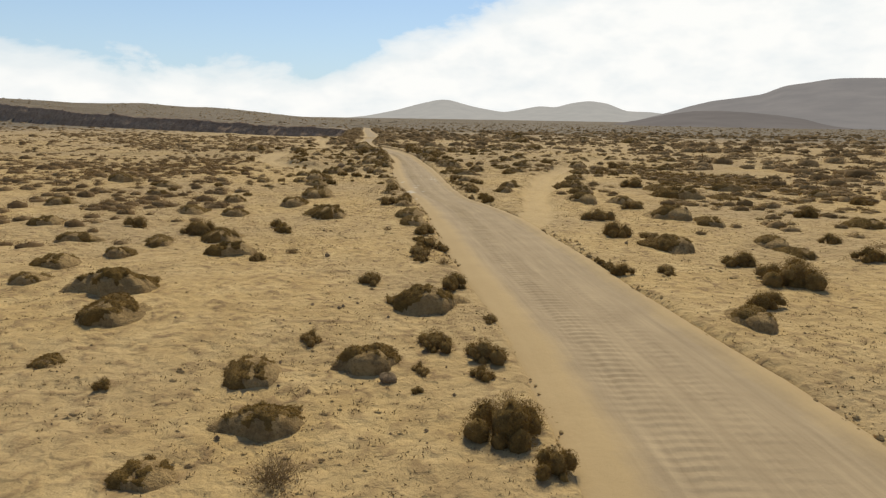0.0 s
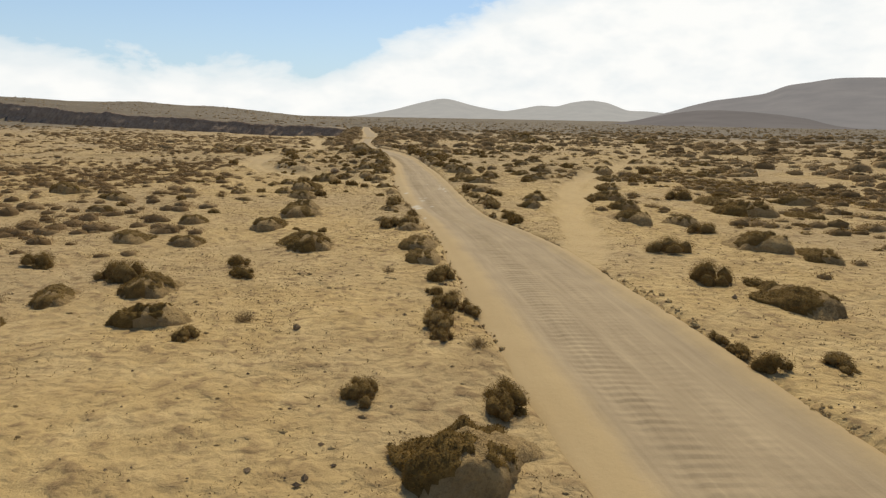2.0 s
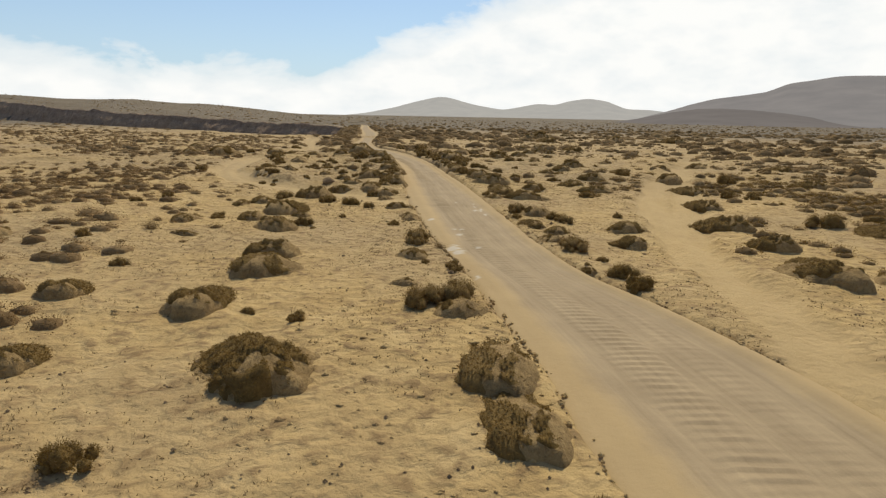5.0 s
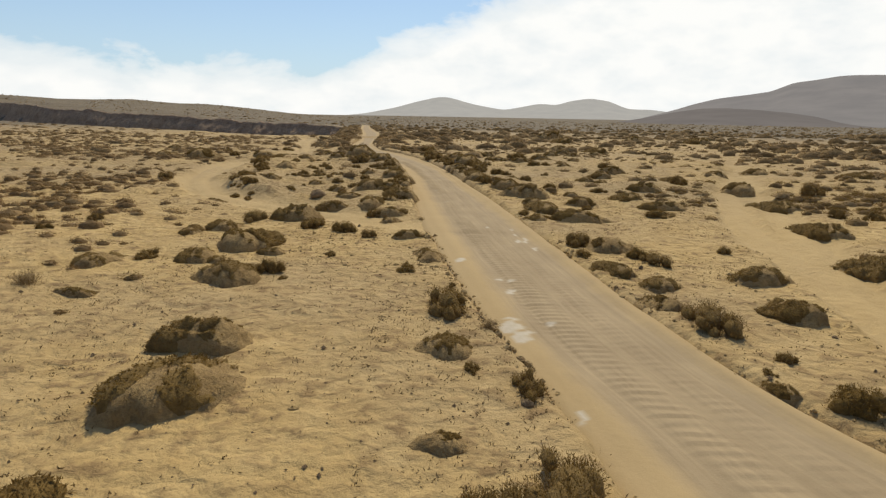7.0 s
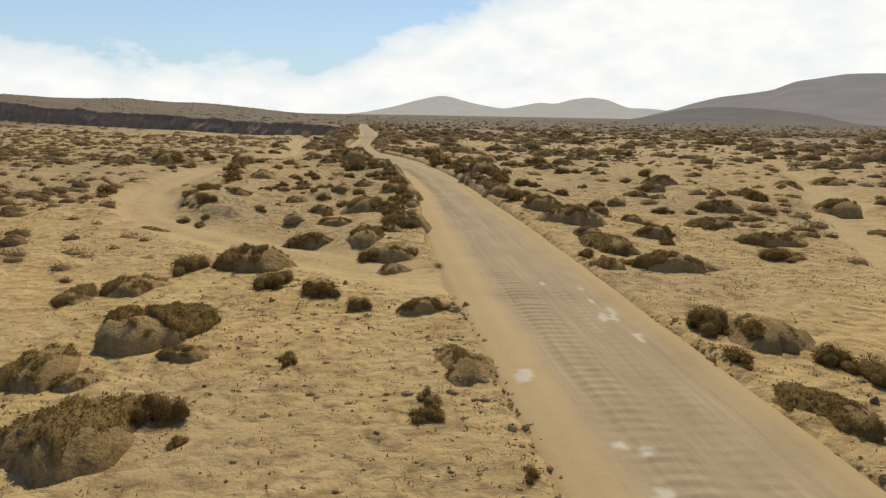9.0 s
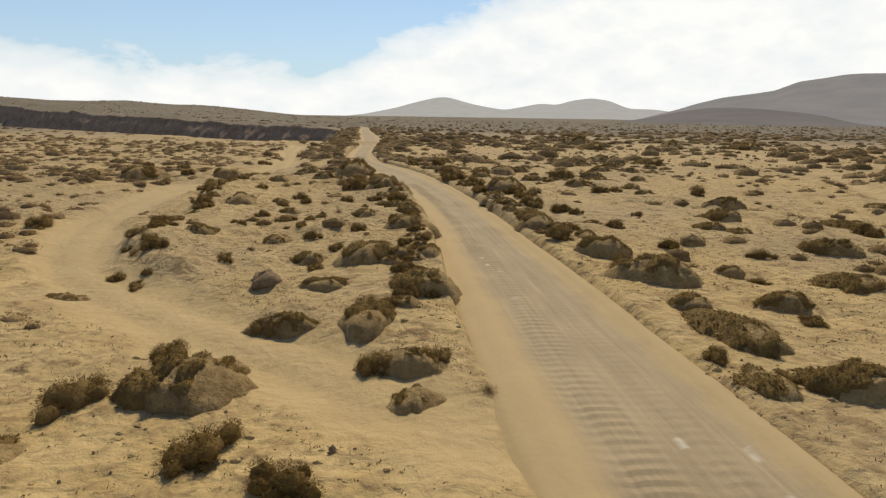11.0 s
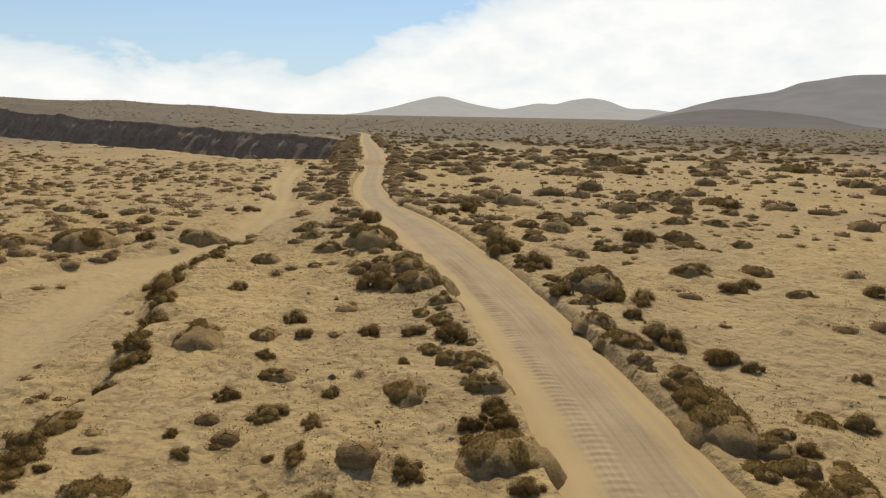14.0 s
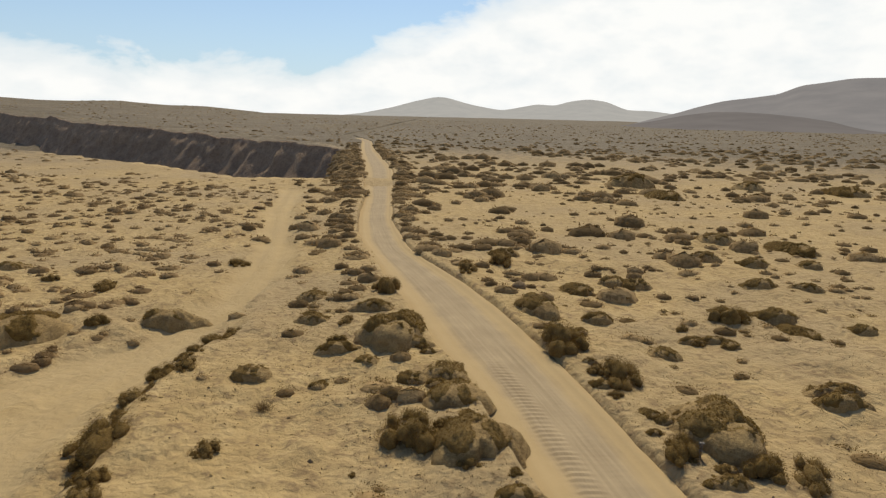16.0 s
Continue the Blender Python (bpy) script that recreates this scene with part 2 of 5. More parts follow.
def sand_material():
    m, t = material("desert_sand")
    p = node(t, "ShaderNodeTexCoord").outputs["Object"]
    broad, mid = noise_tex(t, p, 0.06, 4), noise_tex(t, p, 0.55, 5, 0.6)
    dimples, grain = noise_tex(t, p, 2.3, 3, 0.5, 0.2), noise_tex(t, p, 30, 3, 0.7)
    base = ramp(t, mid, [(0.3, (0.395, 0.266, 0.108)), (0.5, (0.475, 0.331, 0.14)), (0.72, (0.55, 0.394, 0.18))])
    base = mixed(t, ramp(t, broad, [(0.42, 0.0), (0.62, 0.6)]), base, (0.36, 0.264, 0.142, 1))
    litter = ramp(t, dimples, [(0.47, 0.0), (0.61, 0.78)])
    patchy = ramp(t, noise_tex(t, p, 0.9, 4, 0.6), [(0.40, 0.0), (0.60, 1.0)])
    wear = mesh_mask(t, "wear")
    rough = maths(t, "SUBTRACT", 1.0, maths(t, "MULTIPLY", wear, 0.85))
    base = mixed(t, maths(t, "MULTIPLY", maths(t, "MULTIPLY", litter, patchy), rough), base, (0.22, 0.14, 0.065, 1))
    base = mixed(t, ramp(t, grain, [(0.54, 0.0), (0.74, 0.5)]), base, (0.22, 0.15, 0.085, 1))
    base = mixed(t, maths(t, "MULTIPLY", wear, 0.7), base, mixed(t, mid, (0.45, 0.322, 0.152, 1), (0.52, 0.376, 0.185, 1)))
    # towards the horizon dry grey-brown scrub closes over the sand, plus painted haze grey
    haze_cover = mesh_mask(t, "scrub_haze")
    dull = mixed(t, ramp(t, noise_tex(t, p, 0.09, 6, 0.7), [(0.38, 0.0), (0.62, 1.0)]), (0.21, 0.16, 0.10, 1), (0.31, 0.238, 0.148, 1))
    base = mixed(t, maths(t, "MULTIPLY", haze_cover, 0.9), base, dull)
    closed = node(t, "ShaderNodeMapRange", {0: haze_cover, 1: 0.7, 2: 1.0, 3: 0.0, 4: 0.95}).outputs[0]
    base = mixed(t, closed, base, mixed(t, ramp(t, noise_tex(t, p, 0.03, 7, 0.75), [(0.35, 0.0), (0.65, 1.0)]), (0.13, 0.105, 0.075, 1), (0.23, 0.185, 0.125, 1)))
    clumps = noise_tex(t, p, 0.42, 5, 0.62)
    scrubby = maths(t, "MULTIPLY", ramp(t, clumps, [(0.47, 0.0), (0.53, 1.0)]), node(t, "ShaderNodeMapRange", {0: haze_cover, 1: 0.45, 2: 0.85, 3: 0.0, 4: 0.8}).outputs[0])
    base = mixed(t, scrubby, base, mixed(t, mid, (0.10, 0.08, 0.048, 1), (0.17, 0.13, 0.08, 1)))
    calm = maths(t, "SUBTRACT", 1.0, maths(t, "MULTIPLY", wear, 0.5))
    height = maths(t, "MULTIPLY_ADD", dimples, calm, maths(t, "MULTIPLY", grain, 0.12))
    finish(t, base, 0.95, height, 0.9, 0.28)
    return m


def road_material():
    m, t = material("packed_dirt_road")
    p = node(t, "ShaderNodeTexCoord").outputs["Object"]
    mid, fine, grain = noise_tex(t, p, 0.5, 5, 0.6), noise_tex(t, p, 5, 4, 0.6), noise_tex(t, p, 45, 2, 0.6)
    across = mesh_mask(t, "across")
    streaks = noise_tex(t, node(t, "ShaderNodeCombineXYZ", {0: maths(t, "MULTIPLY", across, 20.0), 1: maths(t, "MULTIPLY", node(t, "ShaderNodeSeparateXYZ", {0: p}).outputs[1], 0.12)}).outputs[0], 1.6, 5, 0.65)
    packed = ramp(t, maths(t, "MULTIPLY_ADD", streaks, 0.6, maths(t, "MULTIPLY", mid, 0.4)), [(0.34, (0.29, 0.215, 0.125)), (0.52, (0.355, 0.268, 0.158)), (0.68, (0.43, 0.325, 0.19))])
    loose = mixed(t, mid, (0.385, 0.272, 0.132, 1), (0.45, 0.328, 0.168, 1))
    further = node(t, "ShaderNodeMapRange", {0: node(t, "ShaderNodeSeparateXYZ", {0: p}).outputs[1], 1: 60.0, 2: 105.0, 3: 0.0, 4: 0.12}).outputs[0]
    margin = ramp(t, maths(t, "ADD", maths(t, "ADD", further, maths(t, "MULTIPLY_ADD", fine, 0.06, -0.03)), maths(t, "ADD", maths(t, "ABSOLUTE", maths(t, "SUBTRACT", across, 0.54)), maths(t, "MULTIPLY_ADD", mid, 0.16, -0.08))), [(0.31, 0.0), (0.42, 1.0)])
    base = mixed(t, margin, packed, loose)
    base = mixed(t, ramp(t, grain, [(0.55, 0.0), (0.8, 0.3)]), base, (0.25, 0.19, 0.12, 1))
    base = mixed(t, mesh_mask(t, "crust"), base, mixed(t, fine, (0.42, 0.35, 0.25, 1), (0.58, 0.51, 0.40, 1)))
    finish(t, base, 0.92, maths(t, "MULTIPLY_ADD", fine, 0.6, maths(t, "MULTIPLY", grain, 0.25)), 0.6, 0.045)
    return m


def earth_material(name, low, high, size=1.0, relief=0.13):
    m, t = material(name)
    q = node(t, "ShaderNodeNewGeometry").outputs["Position"]
    shift = node(t, "ShaderNodeObjectInfo").outputs["Random"]
    mid, fine = noise_tex(t, q, 1.7 / size, 6, 0.62, 0.3), noise_tex(t, q, 9.0 / size, 5, 0.72)
    grit = noise_tex(t, q, 34.0 / size, 2, 0.6)
    base = mixed(t, ramp(t, mid, [(0.34, 0.0), (0.64, 1.0)]), (*low, 1), (*high, 1))
    base = mixed(t, ramp(t, fine, [(0.47, 0.0), (0.66, 0.65)]), base, tuple(0.55 * c for c in low) + (1,))
    base = mixed(t, ramp(t, grit, [(0.55, 0.0), (0.72, 0.45)]), base, tuple(0.45 * c for c in low) + (1,))
    base = mixed(t, maths(t, "MULTIPLY", shift, 0.25), base, tuple(0.5 * (c + d) for c, d in zip(high, (0.48, 0.345, 0.165))) + (1,))
    finish(t, base, 0.95, maths(t, "ADD", maths(t, "MULTIPLY", fine, 0.9), maths(t, "MULTIPLY_ADD", grit, 0.25, mid)), 0.9, relief)
    return m


def leaf_material(name, low, high):
    m, t = material(name)
    island = node(t, "ShaderNodeNewGeometry").outputs["Random Per Island"]
    shift = node(t, "ShaderNodeObjectInfo").outputs["Random"]
    base = mixed(t, island, (*low, 1), (*high, 1))
    base = mixed(t, maths(t, "MULTIPLY", shift, 0.35), base, (0.235, 0.146, 0.06, 1))
    diffuse = node(t, "ShaderNodeBsdfDiffuse", {"Color": base, "Roughness": 0.9}).outputs[0]
    through_light = node(t, "ShaderNodeBsdfTranslucent", {"Color": base}).outputs[0]
    both = node(t, "ShaderNodeMixShader", {0: 0.3, 1: diffuse, 2: through_light}).outputs[0]
    node(t, "ShaderNodeOutputMaterial", {"Surface": both})
    return m


def hazed_hill_material(name, low, high, haze, share):
    """Far hills; a glow mixed into the surface stands in for kilometres of dusty haze."""
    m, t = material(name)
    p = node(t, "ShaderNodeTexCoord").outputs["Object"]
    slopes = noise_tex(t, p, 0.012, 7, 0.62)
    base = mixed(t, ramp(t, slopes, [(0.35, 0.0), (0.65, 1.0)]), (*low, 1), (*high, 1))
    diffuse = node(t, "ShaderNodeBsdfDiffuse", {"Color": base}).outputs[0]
    haze_glow = node(t, "ShaderNodeEmission", {"Color": (*haze, 1), "Strength": 1.0}).outputs[0]
    both = node(t, "ShaderNodeMixShader", {0: share, 1: diffuse, 2: haze_glow}).outputs[0]
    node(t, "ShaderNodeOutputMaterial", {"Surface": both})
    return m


SAND, ROAD = sand_material(), road_material()
MOUND = earth_material("crusted_mound_earth", (0.245, 0.158, 0.065), (0.415, 0.284, 0.124))
MAT = earth_material("matted_scrub", (0.112, 0.067, 0.018), (0.222, 0.138, 0.040), 0.45, 0.05)
ROCK = earth_material("brown_rock", (0.16, 0.108, 0.06), (0.29, 0.20, 0.112), 0.5, 0.04)
def dome_material(name, dark, mid, pale):
    """Low mounds far off: some all scrub, some half bare."""
    m, t = material(name)
    q = node(t, "ShaderNodeNewGeometry")
    base = ramp(t, q.outputs["Random Per Island"], [(0.1, dark), (0.5, mid), (0.9, pale)])
    patches = noise_tex(t, q.outputs["Position"], 2.6, 4, 0.65)
    base = mixed(t, ramp(t, patches, [(0.45, 0.0), (0.6, 0.7)]), base, (*dark, 1))
    finish(t, base, 0.95, patches, 0.8, 0.15)
    return m


BROWN_DOME = dome_material("brown_scrub_mound", (0.155, 0.096, 0.041), (0.235, 0.151, 0.068), (0.34, 0.229, 0.104))
DARK_DOME = dome_material("dark_scrub_mound", (0.15, 0.094, 0.038), (0.235, 0.150, 0.064), (0.36, 0.240, 0.108))
SCARP = earth_material("dark_scarp_earth", (0.25, 0.168, 0.115), (0.46, 0.325, 0.215), 9.0, 1.6)
FAR_LEAF = leaf_material("brown_plain_scrub", (0.175, 0.109, 0.044), (0.31, 0.197, 0.086))
LEAF = leaf_material("olive_scrub_leaf", (0.122, 0.073, 0.018), (0.285, 0.176, 0.048))
TUFT = leaf_material("brown_dead_tuft", (0.12, 0.08, 0.036), (0.25, 0.172, 0.085))
DRY = leaf_material("dry_twig", (0.17, 0.115, 0.058), (0.31, 0.22, 0.118))
POST = earth_material("weathered_grey_wood", (0.16, 0.14, 0.12), (0.26, 0.23, 0.20))


# ---- mesh helpers ----
def mesh_from(name, verts, faces, mat, smooth=True):
    me = bpy.data.meshes.new(name)
    me.from_pydata(np.asarray(verts, float).tolist() if not isinstance(verts, list) else verts, [], faces if isinstance(faces, list) else np.asarray(faces).tolist())
    me.materials.append(mat)
    if smooth:
        me.polygons.foreach_set("use_smooth", np.ones(len(me.polygons), bool))
    me.update()
    return me


def grid_faces(rows, cols, closed=False):
    r, c = np.meshgrid(np.arange(rows - 1), np.arange(cols if closed else cols - 1), indexing="ij")
    r, c = r.ravel(), c.ravel()
    d = (c + 1) % cols
    return np.stack([r * cols + c, r * cols + d, (r + 1) * cols + d, (r + 1) * cols + c], 1)


def add_mask(me, name, values):
    me.attributes.new(name, "FLOAT", "POINT").data.foreach_set("value", np.asarray(values, np.float32).ravel())


def part(name, me, parent, label=""):
    ob = new(name, me)
    ob.parent = parent
    return tagged(ob, label)


# ---- ground, road, scarp, hills ----
def spaced(fine_lo, fine_hi, pitch, grow, lo, hi):
    mid = np.arange(fine_lo, fine_hi, pitch)
    up, d, v = [], pitch, fine_hi
    while v < hi:
        up.append(v)
        d *= grow
        v += d
    down, d, v = [], pitch, fine_lo
    while v > lo:
        d *= grow
        v -= d
        down.append(v)
    return np.array(down[::-1] + mid.tolist() + up + [hi])


def build_ground():
    # the columns of the sheet run along the road, so that its banks are clean
    xs, ys = spaced(-24, 19, 0.36, 1.085, -3200, 3200), spaced(10, 128, 0.36, 1.045, -260, 4300)
    xs = np.unique(np.r_[xs, np.arange(-4.05, -1.6, 0.15), np.arange(1.65, 4.2, 0.15)].round(3))
    gx, gy = np.meshgrid(xs, ys)
    left, right = edges(ys)
    gx = gx + ((left + right) / 2)[:, None] * np.exp(-(gx / 90) ** 2)
    gz = ground_z(gx, gy)
    me = mesh_from("ground", np.stack([gx.ravel(), gy.ravel(), gz.ravel()], 1), grid_faces(len(ys), len(xs)), SAND)
    add_mask(me, "wear", track_wear(gx, gy))
    add_mask(me, "scrub_haze", scrub_haze_mask(gx, gy))
    tagged(new("ground", me), "pale ochre desert sand with dimples and dry litter", "ground", kind="structure")


def build_road():
    ys = spaced(11, 124, 0.066, 1.05, -60, 420)
    s = np.linspace(-0.07, 1.07, 43)
    left, right = edges(ys)
    sx = left[:, None] + (right - left)[:, None] * s[None]
    sy = np.repeat(ys[:, None], len(s), 1)
    # washboard ripples between the wheel lines, fading in and out
    ahead = step(ys, 85, 105)[:, None]
    sway = 0.05 * wave(ys, 0 * ys, 9.0, 49)[:, None]
    lane = np.exp(-((s - 0.40 - sway) / (0.105 - 0.02 * ahead)) ** 4) + (0.45 - 0.3 * ahead) * np.exp(-((s - 0.66 - sway) / 0.09) ** 4)
    patch = np.clip(0.95 + 0.35 * fbm(sx, sy, 5.5, 3, 44), 0.55, 1.4) * step(sy, 10, 16)
    phase = 2 * np.pi * (sy / 0.35 + 0.07 * fbm(sx, sy, 0.8, 3, 41) + 0.15 * wave(sx, sy, 2.6, 48) + 0.05 * sx)
    broken = 0.4 + 0.6 * step(fbm(1.3 * sx, 3.4 * sy, 0.9, 3, 43), -0.7, 0.1)
    u = (phase / (2 * np.pi)) % 1.0      # steep towards -y, drawn out behind
    crest = np.minimum(u / 0.13, 1) * (1 - u) ** 1.3
    ripple = crest * (0.054 + 0.012 * ahead) * np.minimum(lane, 1) * patch * broken * (1 - step(sy, 120, 150))
    ruts = -0.045 * (np.exp(-((s - 0.30) / 0.022) ** 2) + np.exp(-((s - 0.55) / 0.02) ** 2) + np.exp(-((s - 0.61) / 0.015) ** 2) + np.exp(-((s - 0.80) / 0.022) ** 2) + np.exp(-((s - 0.87) / 0.016) ** 2))
    berm = 0.07 * (np.exp(-((s - 0.12) / 0.07) ** 2) + np.exp(-((s - 0.95) / 0.05) ** 2))
    z = ripple + ruts + berm + 0.03 * fbm(sx, sy, 3.0, 3, 46) + 0.02 * np.sin(np.pi * np.clip(s, 0, 1)) - 0.22 * step(np.abs(s - 0.5), 0.49, 0.57)
    me = mesh_from("road", np.stack([sx.ravel(), sy.ravel(), z.ravel()], 1), grid_faces(len(ys), len(s)), ROAD)
    add_mask(me, "across", np.repeat(s[None], len(ys), 0))
    # spots where the pale hard crust under the dust is laid bare
    crust = np.zeros_like(sx)
    for cx, cy, wide, long in ((-4.01, 62.33, 0.32, 0.61), (-3.79, 61.52, 0.36, 0.45), (-3.62, 65.89, 0.12, 0.29), (-2.83, 62.63, 0.09, 0.21), (-3.18, 57.07, 0.07, 0.33), (-1.90, 75.09, 0.15, 0.53), (-1.77, 73.14, 0.12, 0.45), (-2.26, 77.83, 0.12, 0.53), (-2.32, 74.79, 0.11, 0.53), (-3.55, 78.11, 0.07, 0.29), (-3.90, 67.37, 0.21, 0.18), (-3.50, 67.19, 0.12, 0.18), (-5.25, 70.36, 0.19, 0.33), (-2.23, 76.20, 0.12, 0.29), (-6.50, 94.13, 0.07, 0.17), (-5.92, 91.57, 0.06, 0.29), (-5.68, 88.00, 0.11, 0.15), (-6.30, 92.86, 0.05, 0.15)):
        d = np.hypot((sx - cx - 0.1 * (sy - cy)) / wide, (sy - cy) / long)
        crust = np.maximum(crust, 1 - step(d + 0.5 * fbm(sx, sy, 0.35, 3, 811), 0.7, 1.0))
    add_mask(me, "crust", crust)
    tagged(new("road", me), "pale dirt track with washboard ripples and wheel ruts", "road", kind="structure")


def along_line(line, start, pitch):
    """Even steps along a line, rounded at its knots: distance, places, inward normals, leg."""
    line = np.array(line, float)
    along = np.r_[0, np.cumsum(np.hypot(*np.diff(line, axis=0).T))]
    s = np.arange(start, along[-1], pitch)
    base = np.stack([np.interp(s, along, line[:, 0]), np.interp(s, along, line[:, 1])], 1)
    kernel = np.hanning(11) / np.hanning(11).sum()
    base = np.stack([np.convolve(np.pad(base[:, k], 5, mode="edge"), kernel, "valid") for k in (0, 1)], 1)
    tangent = np.gradient(base, axis=0)
    tangent /= np.linalg.norm(tangent, axis=1)[:, None]
    return s, base, np.stack([-tangent[:, 1], tangent[:, 0]], 1), np.interp(s, along, np.arange(len(line)))


def scrub_haze_mask(x, y):
    near, _, _ = valley(x, y)
    high = step(near, 2, 12) * step(y, 190, 230) * step(-np.degrees(np.arctan2(x, y)), 4, 9)
    return np.maximum(np.maximum(high, step(np.hypot(x + 14, y - 95), 45, 300)), 0.22 * step(y, 76, 108))


def build_valley():
    # the near lip: sand that breaks off into the valley
    s, base, inward, _ = along_line(NEAR_LIP[:10], 150, 1.1)
    o = np.array([-18, -13, -9, -6, -4, -2.5, -1.4, -0.6, 0, 0.8, 2, 4, 7])
    ss, oo = np.meshgrid(s, o, indexing="ij")
    shift = oo + (1.6 * wave(ss, 0 * ss, 13, 74) + 0.7 * wave(ss, 0 * ss, 4, 75)) * step(oo, -10, -1)
    x, y = base[:, :1] + inward[:, :1] * shift, base[:, 1:] + inward[:, 1:] * shift
    z = land(x, y, False) + 0.05 - 0.5 * step(-oo, 14, 18) - VALLEY_DEPTH * step(oo, -0.5, 9)
    me = mesh_from("valley_lip", np.stack([x.ravel(), y.ravel(), z.ravel()], 1), grid_faces(len(s), len(o)), SAND)
    add_mask(me, "wear", 0 * x)
    add_mask(me, "scrub_haze", scrub_haze_mask(x, y))
    tagged(new("valley_lip", me), "pale sandy edge where the plain breaks off", "ground", kind="structure")
    # the far wall, turned away from the sun, and the scrubby plateau on top of it
    s, base, inward, leg = along_line(FAR_RIM, 300, 1.5)
    rim = np.interp(leg, np.arange(len(RIM_HEIGHT)), RIM_HEIGHT)
    o = np.array([-15, -12.5, -10.5, -9, -7.5, -6.2, -5, -4, -3, -2.2, -1.5, -0.9, -0.4, 0, 0.6, 2, 5, 12, 25, 45])
    fall = np.interp(o, [-15, -11, -6, -3.4, -1.4, 0], [1.0, 0.78, 0.50, 0.25, 0.13, 0.0])
    ss, oo = np.meshgrid(s, o, indexing="ij")
    face = np.exp(-((oo + 6) / 5.5) ** 2)
    gully = 2.4 * np.abs(wave(ss, oo * 0.2, 15, 71)) ** 0.8 + 1.1 * np.abs(wave(ss, oo * 0.4, 5.5, 72)) + 0.5 * wave(ss, oo, 2.2, 73)
    back = np.clip((s[-1] - s) / 60, 0.03, 1)[:, None]
    shift = np.where(oo > 0, oo * back, oo) + 5 * wave(ss, 0 * ss, 60, 76) * step(-oo, -40, -10) + 2 * wave(ss, 0 * ss, 17, 77) * step(-oo, -12, 0) + (gully - 1.9) * face
    x, y = base[:, :1] + inward[:, :1] * shift, base[:, 1:] + inward[:, 1:] * shift
    top = np.maximum(land(x, y, False), rim[:, None])
    z = top + 0.06 - (VALLEY_DEPTH + rim[:, None]) * fall[None] + 0.9 * fbm(ss, oo, 5, 4, 78) * face + 0.55 * fbm(ss, oo, 9, 3, 79) * step(s[-1] - s, 5, 40)[:, None]
    z[:, -1] -= 1.5
    me = mesh_from("valley_wall", np.stack([x.ravel(), y.ravel(), z.ravel()], 1), grid_faces(len(s), len(o)), SCARP)
    me.materials.append(SAND)
    me.polygons.foreach_set("material_index", (np.arange(len(me.polygons)) % (len(o) - 1) >= 14).astype(np.int32))
    add_mask(me, "wear", 0 * x)
    add_mask(me, "scrub_haze", np.maximum(scrub_haze_mask(x, y), 0.8))
    tagged(new("valley_wall", me), "dark brown eroded earth scarp with gullies below a plateau", "cliff", kind="structure")


def build_hill(name, label, knots, distance, depth, mat, seed, foot):
    az_k, el_k = zip(*knots)
    azs = np.linspace(az_k[0], az_k[-1], 260)
    rs = np.linspace(-1, 1, 34)
    crest = 6.8 + distance * np.tan(np.radians(np.interp(azs, az_k, el_k)))
    kernel = np.hanning(7) / np.hanning(7).sum()
    crest = np.convolve(np.pad(crest, 3, mode="edge"), kernel, "valid")
    aa, rr = np.meshgrid(np.radians(azs), rs, indexing="ij")
    r = distance + rr * depth
    x, y = -1 + r * np.sin(aa), 5.4 + r * np.cos(aa)
    shape = np.clip(1 - np.abs(rr), 0, 1) ** 1.15
    folds = 0.16 * np.abs(fbm(x, y, depth * 0.5, 4, seed)) * (1 - shape) * 4 * shape
    z = foot + (np.maximum(crest - foot, 0)[:, None]) * shape * (1 - folds)
    z[:, 0] = z[:, -1] = foot - 10
    me = mesh_from(name, np.stack([x.ravel(), y.ravel(), z.ravel()], 1), grid_faces(len(azs), len(rs)), mat)
    tagged(new(name, me), label, "hill", kind="structure")


build_ground()
build_road()
build_valley()
build_hill("hill_far", "hazy grey range of low rounded desert hills", [
    (-14, -0.5), (-11.54, -0.3), (-9.53, -0.17), (-6.98, 0.13), (-4.42, 0.68), (-2.36, 1.27), (-0.82, 1.65), (-0.04, 1.76), (0.73, 1.67), (2.81, 1.11),
    (5.55, 0.65), (6.93, 0.92), (8.69, 1.3), (10.2, 1.17), (11.42, 1.58), (13.14, 1.8), (14.61, 1.62), (16.34, 0.91), (18.23, 0.89), (20.57, 0.59), (26, 0.3), (60, 0.3)],
    4150, 800, hazed_hill_material("hazed_far_hill", (0.20, 0.17, 0.15), (0.30, 0.26, 0.22), (0.62, 0.62, 0.58), 0.55), 101, -4)
build_hill("hill_right", "hazy grey-brown desert mountain with a broad top", [
    (15.9, -0.3), (17.81, 0.3), (19.63, 0.81), (21.39, 1.4), (23.12, 1.87), (25.23, 2.16), (26.86, 2.42), (28.39, 3.12), (29.93, 3.32),
    (31.41, 3.59), (32.5, 3.65), (34.9, 3.6), (40, 3.2), (48, 2.0), (60, 0.6), (75, -0.3)],
    1950, 660, hazed_hill_material("hazed_mountain", (0.17, 0.145, 0.13), (0.25, 0.215, 0.19), (0.32, 0.315, 0.31), 0.5), 121, -4)
build_hill("hill_low", "low dark hazy ridge in front of the mountain", [
    (14.0, -0.4), (15.46, -0.18), (17.35, 0.15), (19.64, 0.67), (21.88, 1.03), (23.63, 1.09), (25.78, 0.98), (28.27, 0.74), (30.29, 0.42), (32.23, 0.06), (35, -0.3)],
    1450, 380, hazed_hill_material("hazed_low_ridge", (0.15, 0.125, 0.11), (0.20, 0.17, 0.15), (0.21, 0.205, 0.20), 0.4), 141, -3)


# ---- scrub: shared meshes ----
rng = np.random.default_rng(7)


